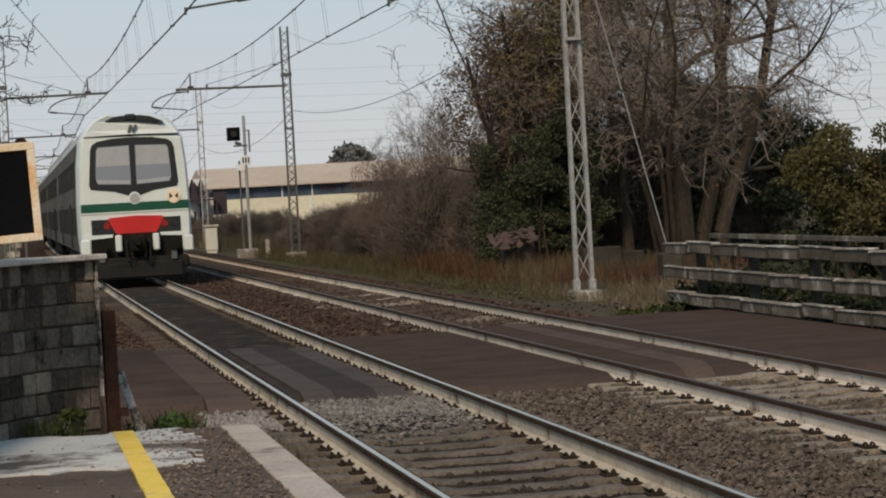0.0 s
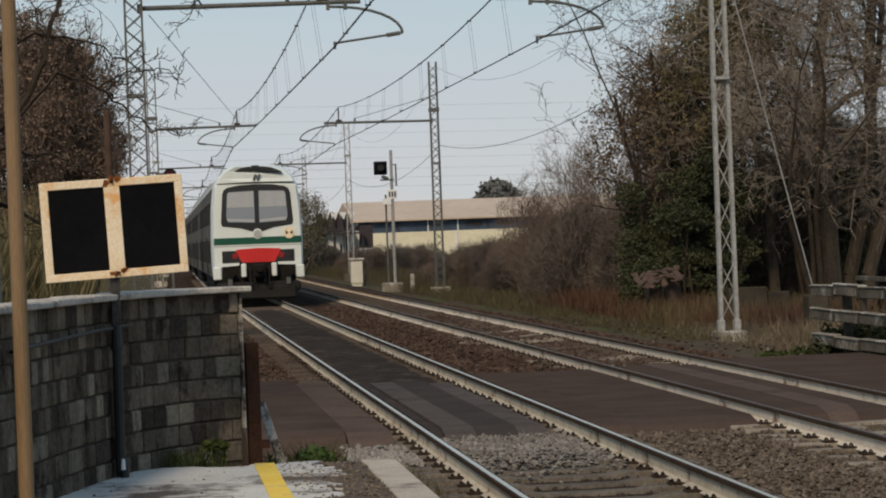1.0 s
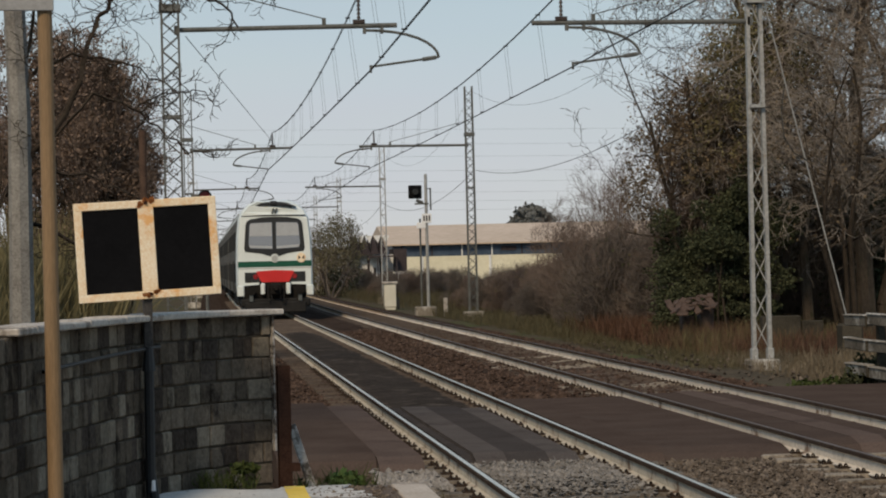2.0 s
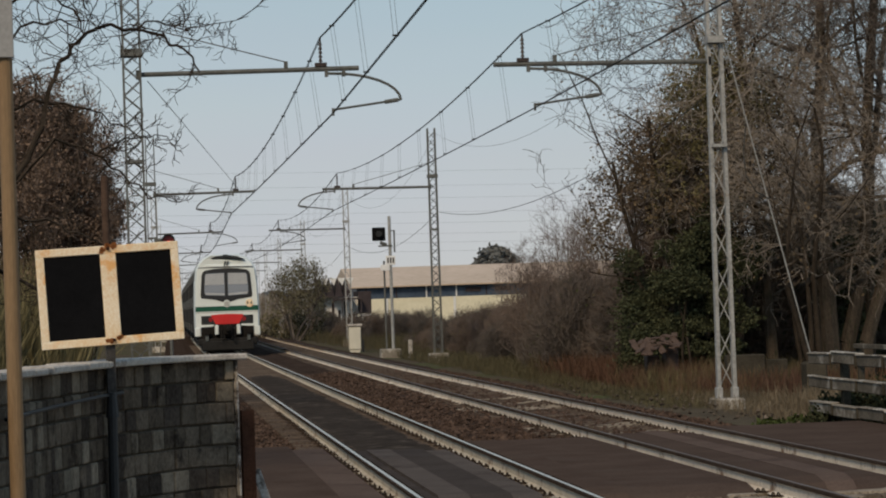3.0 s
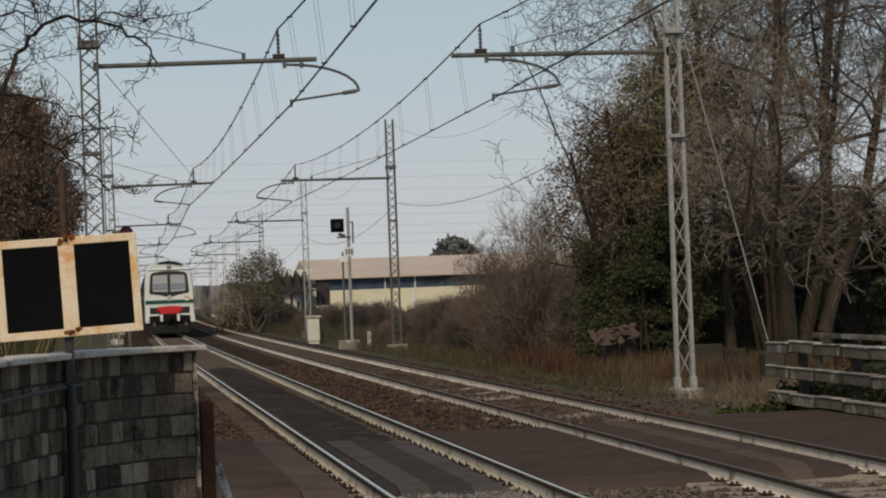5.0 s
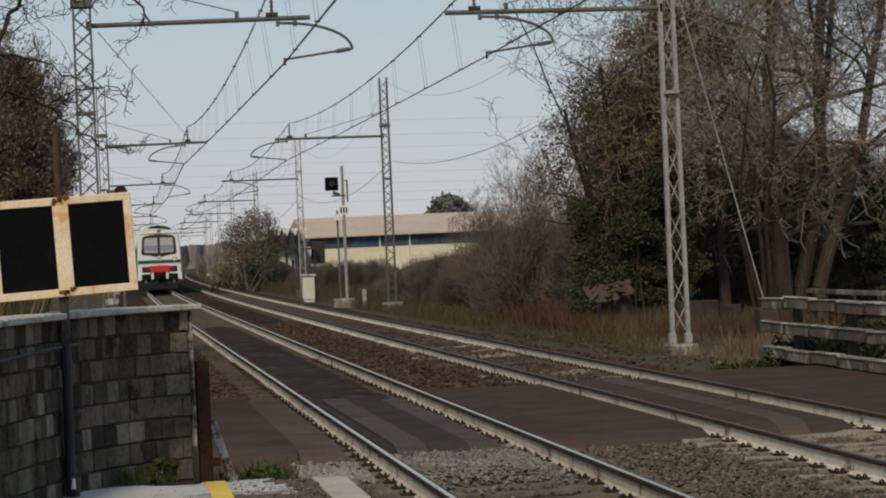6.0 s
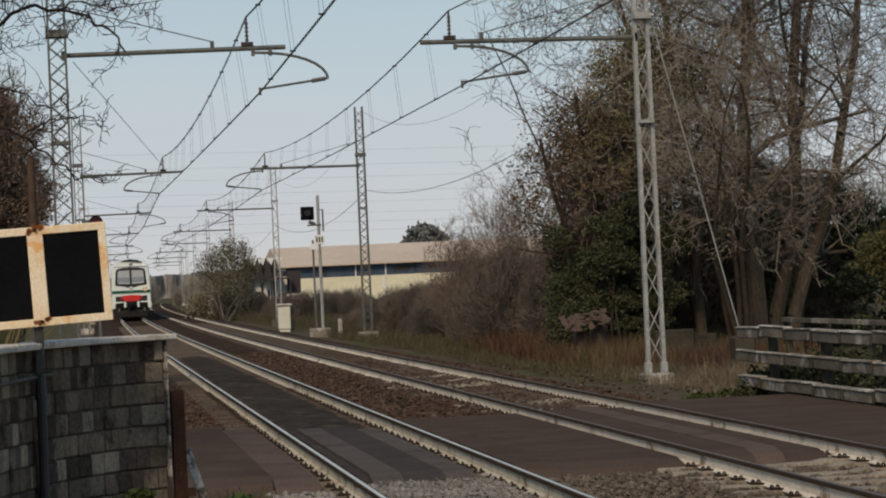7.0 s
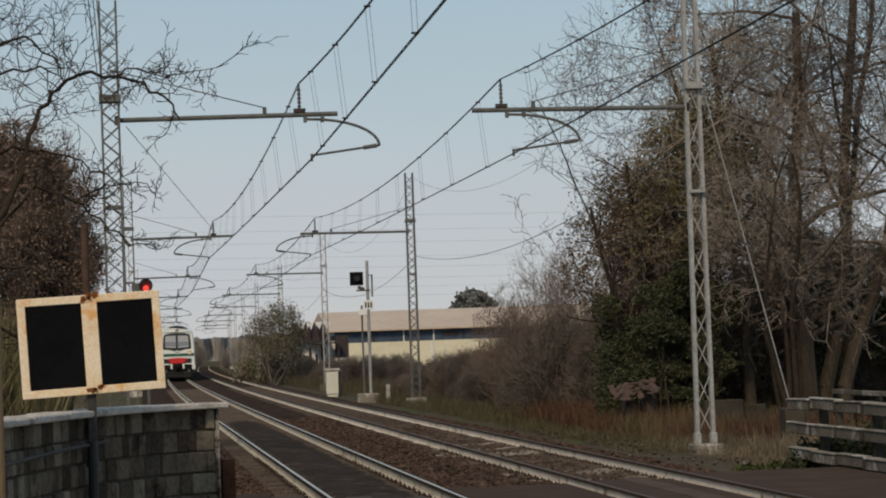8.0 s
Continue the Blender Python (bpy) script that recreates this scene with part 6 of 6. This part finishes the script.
bush("weed_tuft", 92, (-2.85, 17.62, PZ - 0.02), lumps(13, 5, 0.1, 0, 0.05, 0.1, 0.05, 0.05, 0.045), 260, 0.022, M["leaf_green"], "leafy green weeds at the foot of the wall", stems=3, stem_r=0.004)
make_reeds(88, (-2.1, 18.6, -0.1), 300, 0.28, 0.5, 0.38, "green weeds at the end of the platform", M["leaf_green"], "weed_tuft", "weeds")
make_reeds(89, (-1.6, 18.8, -0.2), 500, 0.45, 1.2, 0.22, "green weeds at the end of the platform", M["grass"], "weed_tuft", "weeds")
make_reeds(90, (-2.9, 17.6, PZ - 0.02), 160, 0.2, 0.12, 0.16, "small green weeds at the foot of the wall", M["leaf_green"], "weed_tuft", "weeds")


def make_overhang():
    """The near tree on the bank, its limbs arching over the wall."""
    rng = np.random.default_rng(91)
    t = empty("overhanging_tree", Matrix.Translation((-4.78, 26, GZ)))
    tagged(t, "leafless tree with pale trunk and dark arching limbs", "tree")
    o = np.array([-4.78, 26.0, GZ])
    trunk = [(-4.79, 26, GZ - 0.2), (-4.79, 26, 1.4), (-4.77, 26, 3.4), (-4.85, 26, 6.5)]
    S = []
    pts = [np.array(p) - o for p in trunk]
    for i, (p, q) in enumerate(zip(pts, pts[1:])):
        S.append((p, q, 0.135 - 0.012 * i, 0.125 - 0.012 * i, 0))
    put_mesh("trunk", tubes(S), M["bark_grey"], t)
    limbs = [([(-4.72, 26, 2.9), (-4.4, 26, 3.2), (-4.16, 26, 3.66), (-4.08, 26, 4.06), (-3.96, 26, 4.31), (-3.76, 26, 4.53), (-3.53, 26, 4.67), (-3.22, 26, 4.64), (-2.91, 26, 4.53), (-2.71, 26, 4.42), (-2.56, 26, 4.18)], 0.034, 0.55),
             ([(-3.22, 26, 4.64), (-2.99, 26, 4.72), (-2.71, 26, 4.6), (-2.42, 26, 4.68), (-2.05, 26, 4.74)], 0.011, 0.35),
             ([(-4.75, 26, 3.5), (-4.55, 26, 3.84), (-4.19, 26, 3.93), (-3.8, 26, 3.91), (-3.53, 26, 3.76), (-3.33, 26, 3.64)], 0.02, 0.3),
             ([(-4.75, 26, 2.7), (-4.56, 26, 2.82), (-4.28, 26, 2.76), (-3.9, 26, 2.63), (-3.56, 26, 2.45)], 0.022, 0.3),
             ([(-4.75, 26, 2.9), (-4.4, 26, 3.1), (-4.04, 26, 3.54), (-3.65, 26, 3.39), (-3.37, 26, 3.18), (-3.1, 26, 2.95), (-2.87, 26, 2.93)], 0.02, 0.35),
             ([(-3.65, 26, 3.39), (-3.53, 26, 3.44), (-3.25, 26, 3.52), (-3.02, 26, 3.54), (-2.77, 26, 3.44)], 0.012, 0.3),
             ([(-4.7, 26.3, 3.9), (-4.6, 26.4, 4.5), (-4.35, 26.5, 4.75), (-4.0, 26.5, 4.8), (-3.75, 26.5, 4.7)], 0.022, 0.7),
             ([(-4.75, 26.3, 4.4), (-4.5, 26.3, 4.95), (-4.1, 26.3, 5.1), (-3.8, 26.3, 4.85), (-3.7, 26.3, 4.6)], 0.022, 0.7),
             ([(-4.8, 26.2, 2.3), (-4.55, 26.2, 2.2), (-4.2, 26.2, 2.0), (-3.95, 26.2, 2.1)], 0.03, 0.4)]
    twigs = []
    for line, r, tl in limbs:
        P = [np.array(p) - o for p in line]
        P = [a + (b - a) * u + rng.normal(0, 0.02, 3) for a, b in zip(P, P[1:]) for u in (0.0, 0.33, 0.67)] + [P[-1]]
        L = []
        for i, (p, q) in enumerate(zip(P, P[1:])):
            a, b = r * (1 - 0.7 * i / len(P)), r * (1 - 0.7 * (i + 1) / len(P))
            L.append((p, q, a, b, 0))
            for _ in range(1):
                d = rng.normal(0, 1, 3) * np.array([1, 0.6, 0.8]) + (q - p) * 2
                u = rng.uniform()
                sprout(rng, twigs, p + (q - p) * u, d / np.linalg.norm(d), tl * rng.uniform(0.4, 1.4), 0.0075, 2, 4, (0.03, 0.03, 0.05), 0.8, (1, 1.2, 1.0, 0.8), 0.3)
        put_mesh("limb", tubes(L), M["bark_dark"], t, "dark arching limb")
    put_mesh("branchwork", tubes(twigs), M["bark_dark"], t, "fine dark twigs")


make_overhang()


# ---- verge clutter ----
def make_ruin():
    t = empty("ruined_shed", pose(8.35, 57.5, -0.4))
    tagged(t, "collapsed little shed with brown tile roof", "shed")
    Build().box(-0.2, 0.1, 0.5, 0.9, -0.2, 0.8, c=0.02).box(0.2, 0.5, 0.3, 0.8, -0.2, 0.95, c=0.02).ob("wall", M["rust_tile"], t, "dark broken wall")
    r = random.Random(6)
    for i in range(8):
        for j in range(3):
            Build().box(-0.07, 0.07, -0.16, 0.16, -0.015, 0.025, m=pose(-0.5 + i * 0.13 + r.uniform(-0.03, 0.03), -0.1 + j * 0.25, 0.9 + j * 0.08 + i * 0.022 + r.uniform(-0.05, 0.05), 18 + r.uniform(-22, 22), r.uniform(-26, 26) - 5, r.uniform(-35, 35)), c=0.008).ob("roof_tile", M["rust_tile"], t)


M["rust_tile"] = mat("brown_clay_tile", (0.045, 0.031, 0.025), (0.11, 0.075, 0.06), 4, 0.9, 0.004, fine=30)
make_ruin()
lw = Build().box(-0.55, 0.3, 0, 0.3, -0.2, 0.82, c=0.02).box(0.32, 0.8, 0.02, 0.28, -0.2, 0.7, c=0.02)
tagged(lw.ob("low_wall", M["fence_dark"], m=pose(9.85, 54.8, -0.4)), "low grey broken concrete wall under the trees", "low wall")


def make_back_fence():
    t = empty("back_fence")
    tagged(t, "second weathered concrete rail fence behind the first", "fence")
    X = 8.75
    ys = [42.5, 40.2, 37.9, 35.6, 33.3, 31.0, 28.7]
    for y in ys:
        Build().box(X, X + 0.1, y - 0.12, y - 0.02, -0.45, 0.84, c=0.01).ob("post", M["fence_dark"], t)
    for a, c in zip(ys, ys[1:]):
        for z in (0.8, 0.58):
            Build().box(X - 0.06, X, c + 0.01, a - 0.01, z - 0.04, z + 0.04, c=0.008).ob("rail", M["fence_rail"], t)


make_back_fence()
far = Build()
xs_far = np.linspace(-500, 700, 1200)
hs_far = [7.0 + 3.0 * noise.noise((x * 0.013, 3.0, 0)) + 2.4 * abs(noise.noise((x * 0.09, 7.0, 0))) + 1.8 * abs(noise.noise((x * 0.45, 5.0, 0))) for x in xs_far]
far.add([(x, 900, -2) for x in xs_far] + [(x, 900 + 6 * math.sin(x), h) for x, h in zip(xs_far, hs_far)], [(i, i + 1, 1201 + i, 1200 + i) for i in range(1199)])
tagged(far.ob("backdrop", M["far"]), "hazy grey distant tree line", "tree line", kind="structure")


# ---- what moves ----
def motions():
    rows = []
    for i in range(17):
        t = i * 0.5
        y = 64.1 + 14.0 * t + 0.4 * t * t
        # Side offset that fits the train to the camera's view, fading with distance.
        sideways = 0.07 * (1 - min(1.0, max(0.0, (y - 120) / 70)))
        turn = -math.degrees(math.atan2(bend(y + 70) - bend(y), 70.0))
        rows.append((t, pose(bend(y) + sideways, y, 0, 0, 0, turn)))
    walk(train, rows)


motions()
